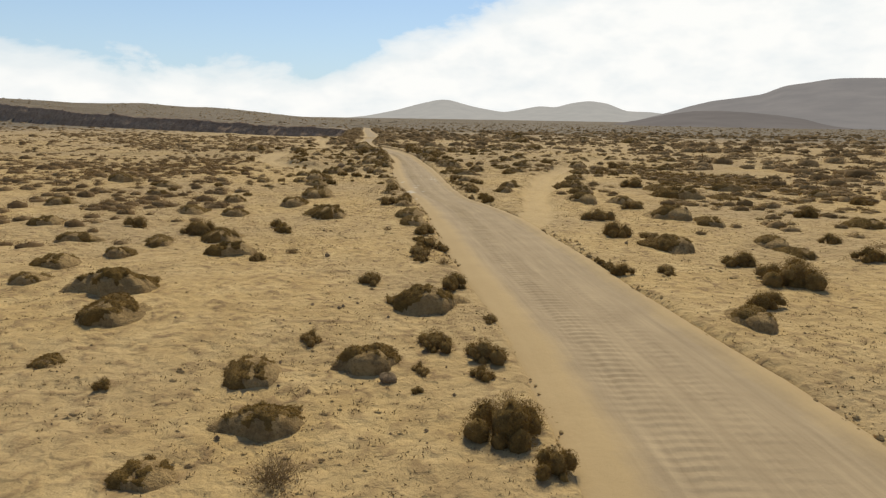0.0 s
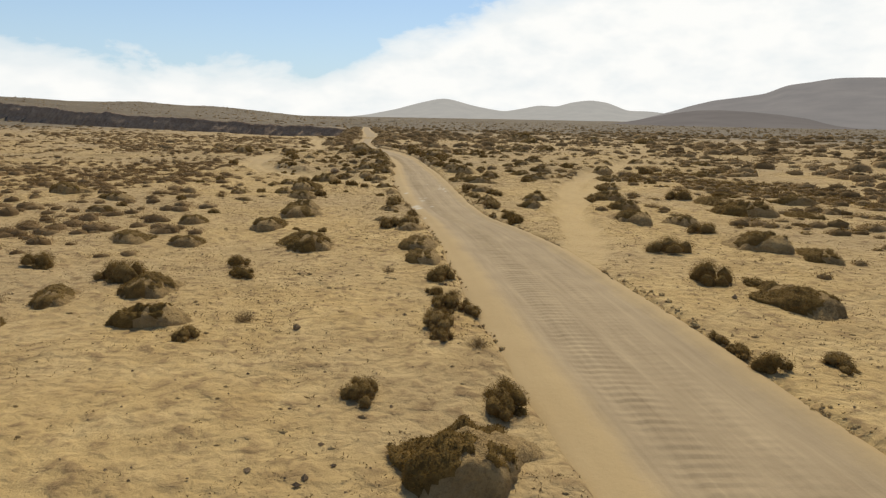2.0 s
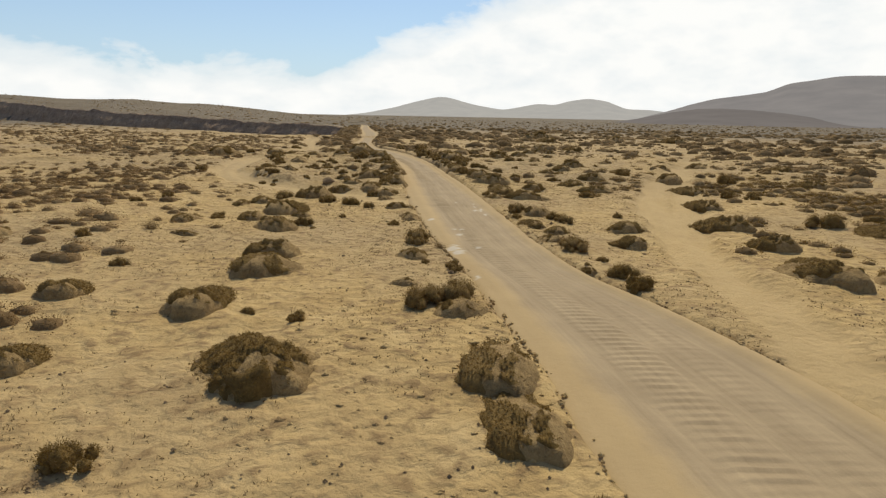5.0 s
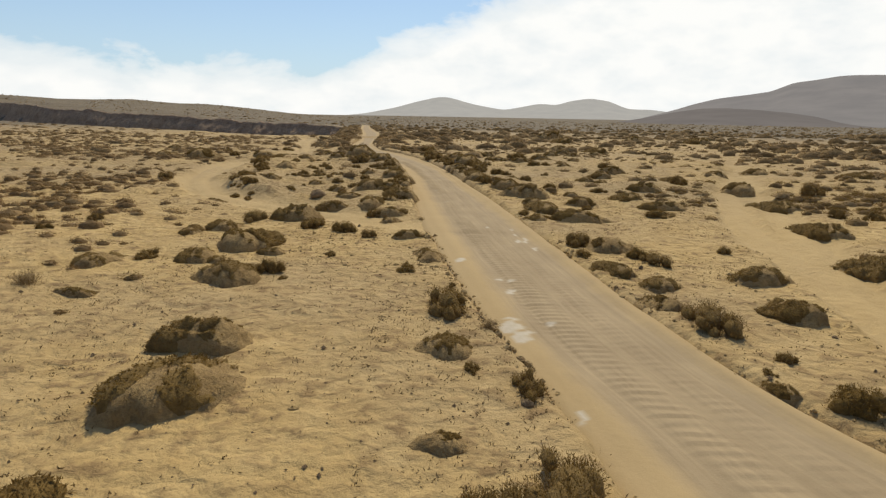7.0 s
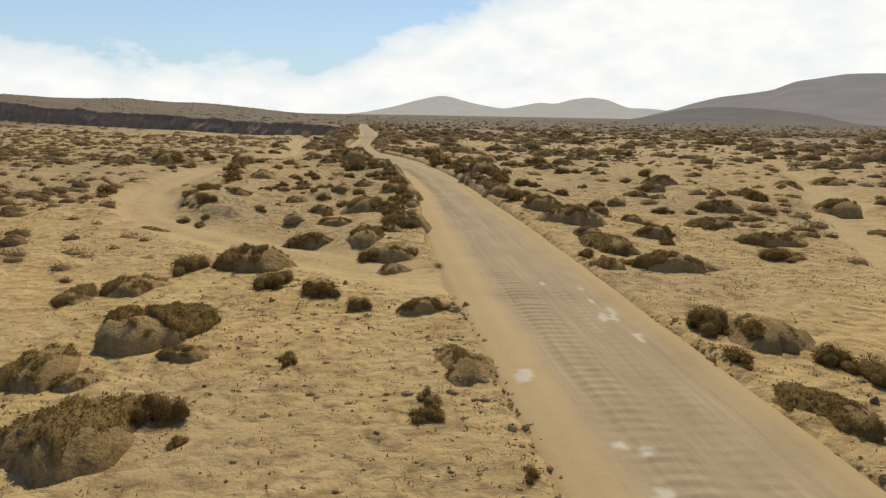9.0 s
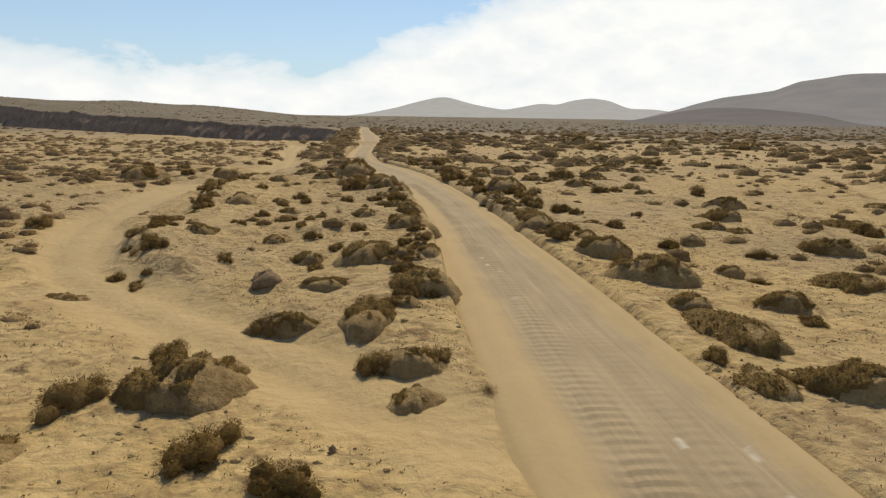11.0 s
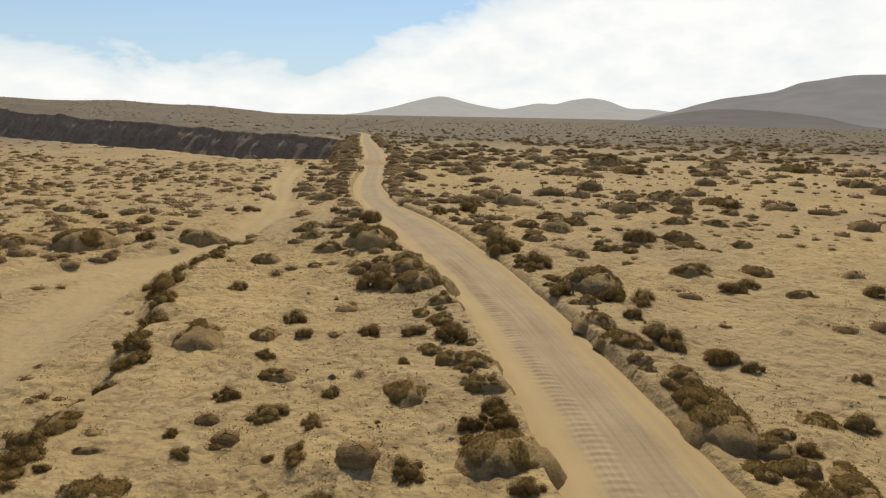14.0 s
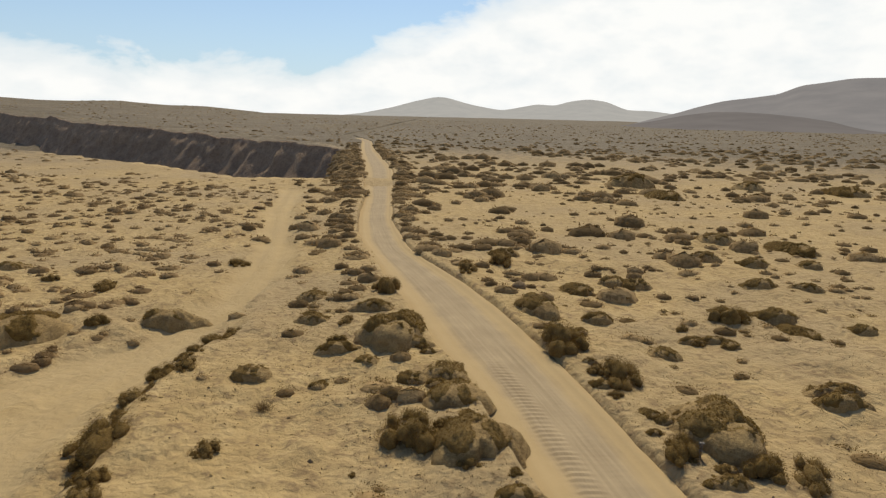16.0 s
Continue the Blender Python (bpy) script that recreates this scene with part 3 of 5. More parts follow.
def blades(points, normals, length, width, spread, gen):
    """Small pointed leaves at the points, leaning along the normals: vertices and faces."""
    n = len(points)
    d = normals + spread * gen.normal(size=(n, 3))
    d /= np.linalg.norm(d, axis=1)[:, None]
    side = np.cross(d, gen.normal(size=(n, 3)))
    side /= np.linalg.norm(side, axis=1)[:, None] + 1e-9
    size = gen.uniform(0.6, 1.4, (n, 1))
    a, b, c = points - side * width * size, points + side * width * size, points + d * length * size
    verts = np.stack([a, b, c], 1).reshape(-1, 3)
    return verts, np.arange(3 * n).reshape(-1, 3)


def lump_points(count, lumps, gen):
    """Points on the skins of overlapping lumps (x, y, z, radius, flatness), above the soil."""
    weights = np.array([l[3] ** 2 for l in lumps])
    pick = gen.choice(len(lumps), count, p=weights / weights.sum())
    n = gen.normal(size=(count, 3))
    n /= np.linalg.norm(n, axis=1)[:, None]
    n[:, 2] = np.where(n[:, 2] < -0.25, -n[:, 2], n[:, 2])
    L = np.array(lumps)[pick]
    radius = L[:, 3:4] * (0.70 + 0.34 * gen.random((count, 1)))
    p = L[:, :3] + n * radius * np.stack([np.ones(count), np.ones(count), L[:, 4]], 1)
    keep = p[:, 2] > 0.0
    return p[keep], n[keep]


def core_mesh(lumps, gen, shrink=0.73):
    """Dark inner mass of twigs: rough closed domes."""
    verts, faces = [], []
    for x, y, z, r, flat in lumps:
        rows, cols, start = 5, 9, len(verts)
        for i in range(rows):
            el = -0.35 + (np.pi / 2 + 0.35) * i / (rows - 1)
            for j in range(cols):
                a = 2 * np.pi * (j + 0.5 * (i % 2)) / cols
                k = r * shrink * gen.uniform(0.82, 1.12)
                verts.append((x + k * np.cos(el) * np.cos(a), y + k * np.cos(el) * np.sin(a), max(-0.12, z + k * flat * np.sin(el))))
        faces += (grid_faces(rows, cols, True) + start).tolist()
    return verts, faces


def bush_lumps(gen):
    out = [(0.1 * gen.normal(), 0.1 * gen.normal(), 0.15, 0.55, 0.9)]
    count = int(gen.integers(7, 11))
    for n in range(count):
        a, d = 2 * np.pi * n / count + gen.uniform(-0.5, 0.5), gen.uniform(0.30, 0.72)
        r = gen.uniform(0.18, 0.40)
        out.append((d * np.cos(a), d * np.sin(a), gen.uniform(0.0, 0.5) * (1 - d * 0.9), r, gen.uniform(0.75, 1.15)))
    top = max(z + 0.95 * r * flat for _, _, z, r, flat in out)
    reach = sorted(math.hypot(x, y) + r for x, y, _, r, _ in out)[-3]
    return [(x / reach, y / reach, z / top, r / reach, flat * reach / top) for x, y, z, r, flat in out]


def shrub_meshes(count, leaves, length, width, seed):
    made = []
    for n in range(count):
        gen = np.random.default_rng(seed + n)
        lumps = bush_lumps(gen)
        p, nrm = lump_points(leaves, lumps, gen)
        v, f = blades(p, nrm + np.array([0, 0, 0.35]), 1.25 * length, 0.85 * width, 0.6, gen)
        cv, cf = core_mesh(lumps, gen)
        foliage = mesh_from("shrub_foliage", v, f, LEAF, False)
        core = mesh_from("shrub_core", cv, cf, MAT, True)
        # bare twigs that stick out of the outline
        q, qn = lump_points(leaves // 5, lumps, gen)
        tv, tf = blades(q, qn + np.array([0, 0, 0.4]), 1.9 * length, 0.40 * width, 0.6, gen)
        twigs = mesh_from("shrub_twigs", tv, tf, DRY, False)
        made.append((foliage, core, twigs))
    return made


def mound_rim(a, n):
    """Outline of mound n by direction, fluted by small gullies."""
    return (1 + 0.13 * np.sin(2 * a + n) + 0.09 * np.sin(3 * a + 2.3 * n) + 0.06 * np.sin(5 * a + 1.7 * n)
            + 0.035 * np.sin(9 * a + 1.1 * n) + 0.025 * np.sin(14 * a + 2.9 * n) + 0.015 * np.sin(23 * a + 0.7 * n))


def mound_height(x, y, n):
    """Height of mound n over the unit disc: a broken wall towards -y, drawn out behind, with a sunken skirt."""
    a, rho = np.arctan2(y, x), np.hypot(x, y)
    front = np.clip(-np.sin(a), 0, 1) ** 1.4
    u = rho / mound_rim(a, n)
    power = 1.45 + 3.2 * front
    dome = np.clip(1 - np.clip(u, 0, 1) ** power, 0, 1) ** (1.05 - 0.2 * front)
    inside = np.clip(dome * 3, 0, 1)
    crown = 0.86 - 0.16 * y + 0.20 * wave(x + 2 * n, y, 0.8, 230 + n) + 0.10 * np.sin(2.1 * n) * x
    ledge = 0.11 * np.tanh(6 * (wave(x + 3 * n, y, 0.5, 260 + n) + 0.1)) * inside * np.clip(1.25 - dome, 0, 1)
    rough = 0.15 * fbm(x + 9 * n, y, 0.40, 5, 200 + n, 0.68) * inside
    return dome * crown + rough + ledge - 4.0 * np.clip(u - 1, 0, 0.5)


def hummock_meshes(count, tries, length, width, rows, cols, seed, cover=None):
    made = []
    for n in range(count):
        gen = np.random.default_rng(seed + n)
        a = np.arange(cols) * 2 * np.pi / cols
        rho = np.r_[np.linspace(0, 0.72, rows // 2, endpoint=False), np.linspace(0.72, 1.06, rows - rows // 2 - 2), 1.12, 1.22]
        rr, aa = np.meshgrid(rho, a, indexing="ij")
        x, y = rr * mound_rim(aa, n) * np.cos(aa), rr * mound_rim(aa, n) * np.sin(aa)
        z = mound_height(x, y, n)
        earth = mesh_from("mound_earth", np.stack([x.ravel(), y.ravel(), z.ravel()], 1), grid_faces(len(rho), cols, True), MOUND)
        side = [(-0.8, 0.6), (-0.5, 0.85), (0.4, 0.8), (-1.0, 0.2), (-0.6, 0.45), (0.1, 0.9)][n % 6]
        share = cover or (0.54, 0.60, 0.52, 0.66, 0.48, 0.58)[n % 6]

        def growth(px, py):
            """How well scrub grows at a place on the mound."""
            v = 0.9 * fbm(px + 5 * n, py, 0.5, 3, 400 + n) + 0.3 * wave(px, py, 0.13, 403 + n) + side[0] * px + side[1] * py
            bare = mound_height(px, py, n)
            return np.where((np.hypot(px, py) < 1.06) & (bare > 0.02), v + 0.9 * bare, -9), bare

        gx, gy = gen.uniform(-1, 1, 4000), gen.uniform(-1, 1, 4000)
        score, _ = growth(gx, gy)
        least = np.quantile(score[score > -5], 1 - share)

        def cushion(px, py):
            """Height of the top of the matted scrub, and how thick it lies."""
            score, bare = growth(px, py)
            thick = np.clip((score - least) / 0.45, 0, 1) ** 0.6
            tuft = 0.75 + 0.5 * fbm(px + n, py, 0.20, 3, 410 + n)
            return np.maximum(bare, 0) + 0.15 * thick * np.clip(tuft, 0.2, 1.5), thick

        ring = np.linspace(0, 1.04, rows)
        rr, aa = np.meshgrid(ring, a, indexing="ij")
        x, y = rr * mound_rim(aa, n) * np.cos(aa), rr * mound_rim(aa, n) * np.sin(aa)
        top, thick = cushion(x, y)
        top = np.where(thick > 0, top, mound_height(x, y, n) - 0.08)
        faces = grid_faces(rows, cols, True)
        faces = faces[(thick.ravel()[faces] > 0).any(1)]
        spread = 1 + 0.07 * thick
        mat = mesh_from("cap_mat", np.stack([(x * spread).ravel(), (y * spread).ravel(), top.ravel()], 1), faces, MAT)

        px, py = gen.uniform(-1.1, 1.1, tries), gen.uniform(-1.1, 1.1, tries)
        top, thick = cushion(px, py)
        ok = thick > 0.02
        px, py, top, thick = px[ok], py[ok], top[ok], thick[ok]
        spread = 1 + 0.08 * thick
        p = np.stack([px * spread, py * spread, top - 0.03 + 0.05 * gen.random(len(px))], 1)
        v, f = blades(p, np.stack([px * 0.6, py * 0.6, 0.9 + 0 * px], 1), length, width, 0.65, gen)
        foliage = mesh_from("cap_foliage", v, f, LEAF, False)

        px, py = gen.uniform(-1.1, 1.1, tries // 4), gen.uniform(-1.1, 1.1, tries // 4)
        bare = mound_height(px, py, n)
        ok = (bare > -0.05) & (fbm(px, py, 0.35, 3, 500 + n) > 0.05)
        p = np.stack([px, py, np.maximum(bare, 0)], 1)[ok]
        v, f = blades(p, np.stack([0.4 * p[:, 0], 0.4 * p[:, 1], 0.6 + 0 * p[:, 0]], 1), 0.9 * length, 0.6 * width, 0.9, gen)
        litter = mesh_from("cap_litter", v, f, DRY, False)
        made.append((earth, mat, foliage, litter))
    return made


def dry_meshes(count):
    made = []
    for n in range(count):
        gen = np.random.default_rng(600 + n)
        verts, faces = [], []
        for k in range(150):
            a, tilt, reach = gen.uniform(0, 2 * np.pi), gen.uniform(0.1, 1.15), gen.uniform(0.6, 1.05)
            p = np.array([0.22 * gen.normal(), 0.22 * gen.normal(), 0.0])
            d = np.array([np.cos(a) * np.sin(tilt), np.sin(a) * np.sin(tilt), np.cos(tilt)])
            for leg in range(3):
                q = p + d * reach / 3
                side = np.cross(d, gen.normal(size=3))
                side *= 0.011 * (1 - 0.25 * leg) / np.linalg.norm(side)
                s = len(verts)
                verts += [p - side, p + side, q + side * 0.8, q - side * 0.8]
                faces.append((s, s + 1, s + 2, s + 3))
                if leg:
                    for _ in range(2):
                        fork = d + 0.7 * gen.normal(size=3)
                        tip = q + 0.22 * fork / np.linalg.norm(fork)
                        s = len(verts)
                        verts += [q - side * 0.6, q + side * 0.6, tip]
                        faces.append((s, s + 1, s + 2))
                p, d = q, d + 0.28 * gen.normal(size=3)
                d /= np.linalg.norm(d)
        v, f = np.array(verts), faces
        twigs = mesh_from("dry_twigs", v, f, DRY, False)
        p = np.stack([0.5 * gen.normal(size=500), 0.5 * gen.normal(size=500), np.abs(0.35 * gen.normal(size=500))], 1)
        p = p[np.hypot(p[:, 0], p[:, 1]) < 0.9]
        lv, lf = blades(p, np.tile((0, 0, 1.0), (len(p), 1)), 0.09, 0.014, 0.9, gen)
        made.append((twigs, mesh_from("dry_leaves", lv, lf, LEAF, False)))
    return made


def rock_mesh(n):
    gen = np.random.default_rng(700 + n)
    rows, cols = 12, 20
    el, a = np.linspace(-0.5, np.pi / 2, rows), np.arange(cols) * 2 * np.pi / cols
    ee, aa = np.meshgrid(el, a, indexing="ij")
    k = 1 + 0.18 * fbm(3 * np.cos(aa) + n, 3 * np.sin(aa) + 2 * ee, 1.4, 3, 720 + n) + 0.07 * fbm(aa * 2, ee * 4, 0.5, 2, 730 + n)
    x, y, z = k * np.cos(ee) * np.cos(aa), k * np.cos(ee) * np.sin(aa), 0.9 * k * np.sin(ee)
    return mesh_from("rock", np.stack([x.ravel(), y.ravel(), z.ravel()], 1), grid_faces(rows, cols, True), ROCK)


# three sizes of each, so that leaves keep their true size
SHRUBS = (shrub_meshes(5, 1400, 0.10, 0.021, 100), shrub_meshes(6, 2500, 0.060, 0.0120, 120), shrub_meshes(5, 5200, 0.042, 0.0078, 140))
HUMMOCKS = (hummock_meshes(6, 2600, 0.12, 0.020, 11, 28, 300), hummock_meshes(6, 5400, 0.078, 0.0115, 16, 40, 320), hummock_meshes(6, 12500, 0.054, 0.0076, 25, 62, 340))
BARE = hummock_meshes(4, 9000, 0.07, 0.011, 18, 44, 380, 0.2)
DRIES, ROCKS = dry_meshes(3), [rock_mesh(n) for n in range(3)]
PLACED = []


def rng_pick(choices):
    return choices[int(rng.integers(len(choices)))]


def stand(name, x, y, r, deep, h, turn=0.0):
    ob = new(name)
    left, right = edges(y)
    middle, clear = (left + right) / 2, (0.95 if name == "hummock" else 0.7) * r
    x = min(x, left - clear) if x < middle else max(x, right + clear)      # nothing grows on the road itself
    ring = np.arange(8) * np.pi / 4
    rx, ry = x + 0.8 * r * np.cos(ring), y + 0.8 * deep * np.sin(ring)
    heights = np.sort(ground_z(rx, ry)[road_inside(rx, ry) < -0.2])
    z = float(heights[min(2, len(heights) - 1)]) if len(heights) else 0.0
    ob.location, ob.rotation_euler, ob.scale = (x, y, z - 0.05), (0, 0, turn), (r, deep, h)
    PLACED.append((x, y, r))
    return ob


def shrub(x, y, r, deep, h):
    """A dense rounded scrub bush straight out of the sand."""
    foliage, core, twigs = rng_pick(SHRUBS[0 if r < 0.45 else 1 if r < 0.9 else 2])
    ob = stand("shrub", x, y, r * 1.02, deep, h * 1.08, rng.choice((0.0, 3.14)) + rng.uniform(-0.3, 0.3))
    size = "large" if r > 0.9 else "small" if r < 0.4 else "low"
    tagged(ob, f"{size} dense dark olive desert shrub on sand", "shrub", "scrub bushes along the track")
    tagged(part("foliage", foliage, ob), kind="stuff")
    part("core", core, ob, "dark woody inner twigs")
    tagged(part("twig", twigs, ob, "bare dry twigs"), kind="stuff")


def hummock(x, y, r, deep, h):
    """A sand mound held together by the scrub that grows over it."""
    earth, mat, foliage, litter = rng_pick(HUMMOCKS[0 if r < 0.7 else 1 if r < 1.35 else 2])
    ob = stand("hummock", x, y, r, deep, h, rng.uniform(-0.25, 0.25))
    size = "large" if r > 1.3 else "small" if r < 0.6 else "rounded"
    tagged(ob, f"{size} crusted sand hummock capped with dark scrub", "hummock", "scrub-capped sand hummocks")
    part("mound", earth, ob, "crusted grey-brown sandy mound")
    tagged(part("cushion", mat, ob, "dense mat of dark olive scrub"), kind="stuff")
    tagged(part("foliage", foliage, ob), kind="stuff")
    tagged(part("litter", litter, ob, "dry grey twigs and litter"), kind="stuff")


def bare_mound(x, y, r, deep, h):
    """A crumbling mound with little left growing on it."""
    earth, mat, foliage, litter = rng_pick(BARE)
    ob = stand("hummock", x, y, r, deep, h)
    tagged(ob, "low bare crusted earth mound with dry litter", "hummock", "scrub-capped sand hummocks")
    part("mound", earth, ob)
    tagged(part("cushion", mat, ob, "last patches of matted scrub"), kind="stuff")
    tagged(part("foliage", foliage, ob), kind="stuff")
    tagged(part("litter", litter, ob, "dry grey twigs and litter"), kind="stuff")


def dry_bush(x, y, r, deep, h):
    twigs, leaves = DRIES[rng.integers(len(DRIES))]
    ob = stand("dry_bush", x, y, r, r, h, rng.uniform(0, 6.28))
    tagged(ob, "sparse dry bush of thin pale brown twigs", "bush", "dry twig bushes")
    tagged(part("twig", twigs, ob), kind="stuff")
    tagged(part("leaf", leaves, ob, "sparse olive leaves"), kind="stuff")


def rock(x, y, r, deep, h):
    z = float(ground_z(np.array([x]), np.array([y]))[0])
    ob = new("rock", ROCKS[rng.integers(3)])
    ob.location, ob.rotation_euler, ob.scale = (x, y, max(z, 0) + 0.2 * h), (0, 0, rng.uniform(0, 6)), (r, r * 0.9, h * 0.85)
    PLACED.append((x, y, r))
    tagged(ob, "dark brown lump of rock on the sand", "rock", "loose rocks")


# ---- scrub: each one where it stands, along the way ----
dry_bush(-4.17, 15.96, 0.76, 0.53, 0.58)
shrub(1.25, 16.19, 0.52, 0.52, 0.49)
hummock(-6.78, 16.19, 0.71, 0.62, 0.33)
shrub(0.45, 17.74, 1.02, 1.02, 0.96)
hummock(-5.12, 18.32, 1.03, 0.90, 0.47)
shrub(-1.57, 19.75, 0.19, 0.18, 0.17)
shrub(-9.60, 19.78, 0.28, 0.28, 0.27)
rock(-2.38, 20.44, 0.23, 0.44, 0.20)
shrub(0.11, 20.65, 0.37, 0.40, 0.32)
shrub(-1.56, 21.05, 0.26, 0.41, 0.22)
hummock(-6.13, 21.08, 0.86, 1.13, 0.43)
hummock(-11.83, 21.28, 0.65, 0.52, 0.28)
hummock(-3.07, 21.66, 1.15, 0.77, 0.57)
shrub(0.27, 21.94, 0.71, 0.60, 0.60)
shrub(-1.19, 22.85, 0.58, 0.97, 0.49)
shrub(-5.05, 23.34, 0.37, 0.57, 0.31)
shrub(0.69, 25.29, 0.27, 0.50, 0.23)
hummock(-12.21, 25.40, 1.21, 1.34, 0.60)
hummock(9.70, 25.52, 0.92, 1.16, 0.46)
hummock(-1.49, 27.23, 1.45, 1.36, 0.73)
shrub(11.11, 27.26, 0.78, 0.66, 0.66)
hummock(-13.65, 28.21, 1.58, 1.41, 0.79)
hummock(-17.24, 28.84, 0.82, 0.71, 0.38)
shrub(-0.48, 29.68, 0.65, 1.23, 0.55)
shrub(-3.97, 30.13, 0.54, 0.75, 0.46)
shrub(13.99, 30.94, 1.31, 1.71, 1.11)
shrub(6.51, 32.14, 0.58, 0.58, 0.54)
hummock(-18.44, 32.40, 1.07, 1.27, 0.53)
shrub(9.27, 32.43, 0.48, 0.91, 0.41)
dry_bush(-0.88, 33.37, 0.46, 0.72, 0.39)
shrub(6.36, 33.40, 0.33, 0.64, 0.28)
shrub(-9.88, 34.01, 0.45, 0.66, 0.38)
shrub(-1.98, 34.16, 0.39, 0.53, 0.34)
shrub(13.46, 34.34, 0.99, 0.79, 0.75)
shrub(6.56, 34.47, 0.26, 0.50, 0.22)
hummock(-16.81, 34.64, 0.87, 0.59, 0.44)
rock(-6.66, 34.89, 0.13, 0.13, 0.14)
shrub(-2.16, 35.42, 0.61, 1.16, 0.52)
shrub(20.69, 35.59, 0.89, 0.67, 0.74)
dry_bush(-8.59, 35.70, 0.48, 0.92, 0.41)
hummock(-11.71, 35.72, 1.43, 0.96, 0.65)
dry_bush(-5.43, 36.33, 0.19, 0.36, 0.16)
hummock(17.82, 37.07, 0.81, 1.21, 0.40)
shrub(-1.06, 37.09, 0.41, 0.77, 0.35)
shrub(-1.90, 37.30, 0.62, 1.18, 0.53)
hummock(-16.37, 38.05, 0.89, 1.34, 0.45)
hummock(-20.80, 38.19, 1.20, 1.04, 0.50)
hummock(11.57, 38.76, 1.38, 2.07, 0.69)
shrub(-2.31, 38.99, 0.35, 0.35, 0.30)
hummock(-13.53, 39.56, 1.37, 1.37, 0.68)
hummock(17.68, 39.60, 1.08, 1.62, 0.54)
shrub(21.70, 40.36, 0.76, 0.61, 0.63)
shrub(-15.31, 40.88, 1.19, 0.95, 0.91)
shrub(11.24, 40.90, 0.43, 0.81, 0.36)
shrub(-2.07, 41.32, 0.67, 1.15, 0.57)
shrub(-10.51, 41.48, 0.69, 0.55, 0.44)
shrub(9.50, 41.58, 1.10, 0.88, 0.93)
shrub(-19.86, 42.32, 0.86, 0.58, 0.71)
dry_bush(-4.36, 42.52, 0.36, 0.68, 0.30)
hummock(-25.49, 42.96, 1.20, 1.05, 0.55)
shrub(-11.44, 43.83, 0.61, 0.62, 0.52)
hummock(-2.93, 45.30, 0.97, 1.46, 0.49)
hummock(27.64, 46.07, 1.30, 1.14, 0.60)
hummock(17.37, 46.99, 1.07, 1.60, 0.53)
shrub(9.81, 47.49, 1.21, 0.96, 0.81)
hummock(-9.16, 48.06, 1.61, 1.73, 0.81)
hummock(-3.16, 48.07, 1.11, 1.67, 0.56)
hummock(-15.79, 48.44, 1.15, 0.77, 0.47)
hummock(-18.94, 48.79, 1.04, 1.40, 0.52)
hummock(15.41, 49.38, 1.73, 1.94, 0.87)
shrub(26.22, 50.65, 1.04, 0.83, 0.86)
shrub(-9.10, 51.74, 0.33, 0.49, 0.28)
hummock(-30.00, 51.91, 1.27, 1.11, 0.53)
shrub(-10.79, 52.46, 0.25, 0.27, 0.21)
bare_mound(-4.03, 52.66, 0.80, 1.13, 0.40)
hummock(-12.65, 53.19, 1.24, 1.31, 0.62)
shrub(-5.24, 53.51, 0.74, 1.23, 0.63)
shrub(14.25, 53.69, 1.12, 0.89, 0.73)
shrub(-4.09, 53.91, 0.75, 1.43, 0.64)
hummock(-17.67, 54.09, 1.04, 0.79, 0.52)
shrub(2.72, 55.57, 0.71, 0.57, 0.57)
bare_mound(-6.01, 55.89, 0.50, 0.56, 0.25)
rock(-4.23, 57.38, 0.15, 0.18, 0.12)
shrub(2.66, 57.41, 0.68, 0.84, 0.58)
hummock(14.38, 57.57, 1.16, 1.68, 0.58)
hummock(-11.80, 58.12, 1.33, 2.00, 0.67)
shrub(-4.13, 58.18, 0.40, 0.76, 0.34)
hummock(11.00, 58.21, 1.41, 2.02, 0.71)
hummock(1.55, 58.40, 0.31, 0.47, 0.16)
shrub(-18.04, 58.55, 0.47, 0.33, 0.39)
shrub(35.79, 58.57, 1.22, 0.73, 0.66)
hummock(-25.64, 58.58, 1.23, 0.74, 0.37)
shrub(1.65, 59.07, 0.16, 0.30, 0.14)
shrub(-5.30, 59.11, 0.21, 0.40, 0.18)
shrub(2.47, 59.84, 0.31, 0.25, 0.27)
shrub(-25.34, 60.37, 0.41, 0.41, 0.37)
hummock(-5.90, 60.64, 0.70, 1.05, 0.35)
hummock(25.15, 61.26, 1.04, 1.56, 0.52)
hummock(-12.34, 61.28, 1.43, 1.17, 0.71)
dry_bush(-4.61, 61.93, 0.38, 0.73, 0.33)
shrub(1.68, 62.37, 0.80, 1.51, 0.68)
hummock(21.10, 62.69, 2.68, 1.79, 1.01)
shrub(-22.33, 63.42, 0.44, 0.44, 0.42)
shrub(-5.78, 63.66, 0.76, 1.44, 0.64)
hummock(4.94, 63.90, 1.02, 1.11, 0.51)
hummock(12.34, 64.23, 1.35, 1.06, 0.68)
bare_mound(1.08, 64.32, 0.79, 0.81, 0.39)
hummock(-27.77, 64.50, 1.62, 0.97, 0.43)
hummock(35.78, 64.83, 1.35, 1.18, 0.62)
hummock(-18.10, 65.18, 0.82, 0.41, 0.25)
dry_bush(-20.05, 65.73, 0.60, 0.60, 0.59)
shrub(-5.64, 66.44, 0.16, 0.30, 0.13)
hummock(1.74, 66.72, 0.72, 1.08, 0.36)
hummock(-32.75, 66.85, 1.67, 1.46, 0.77)
shrub(-11.84, 67.47, 0.17, 0.33, 0.15)
hummock(-13.91, 67.68, 1.16, 1.74, 0.58)
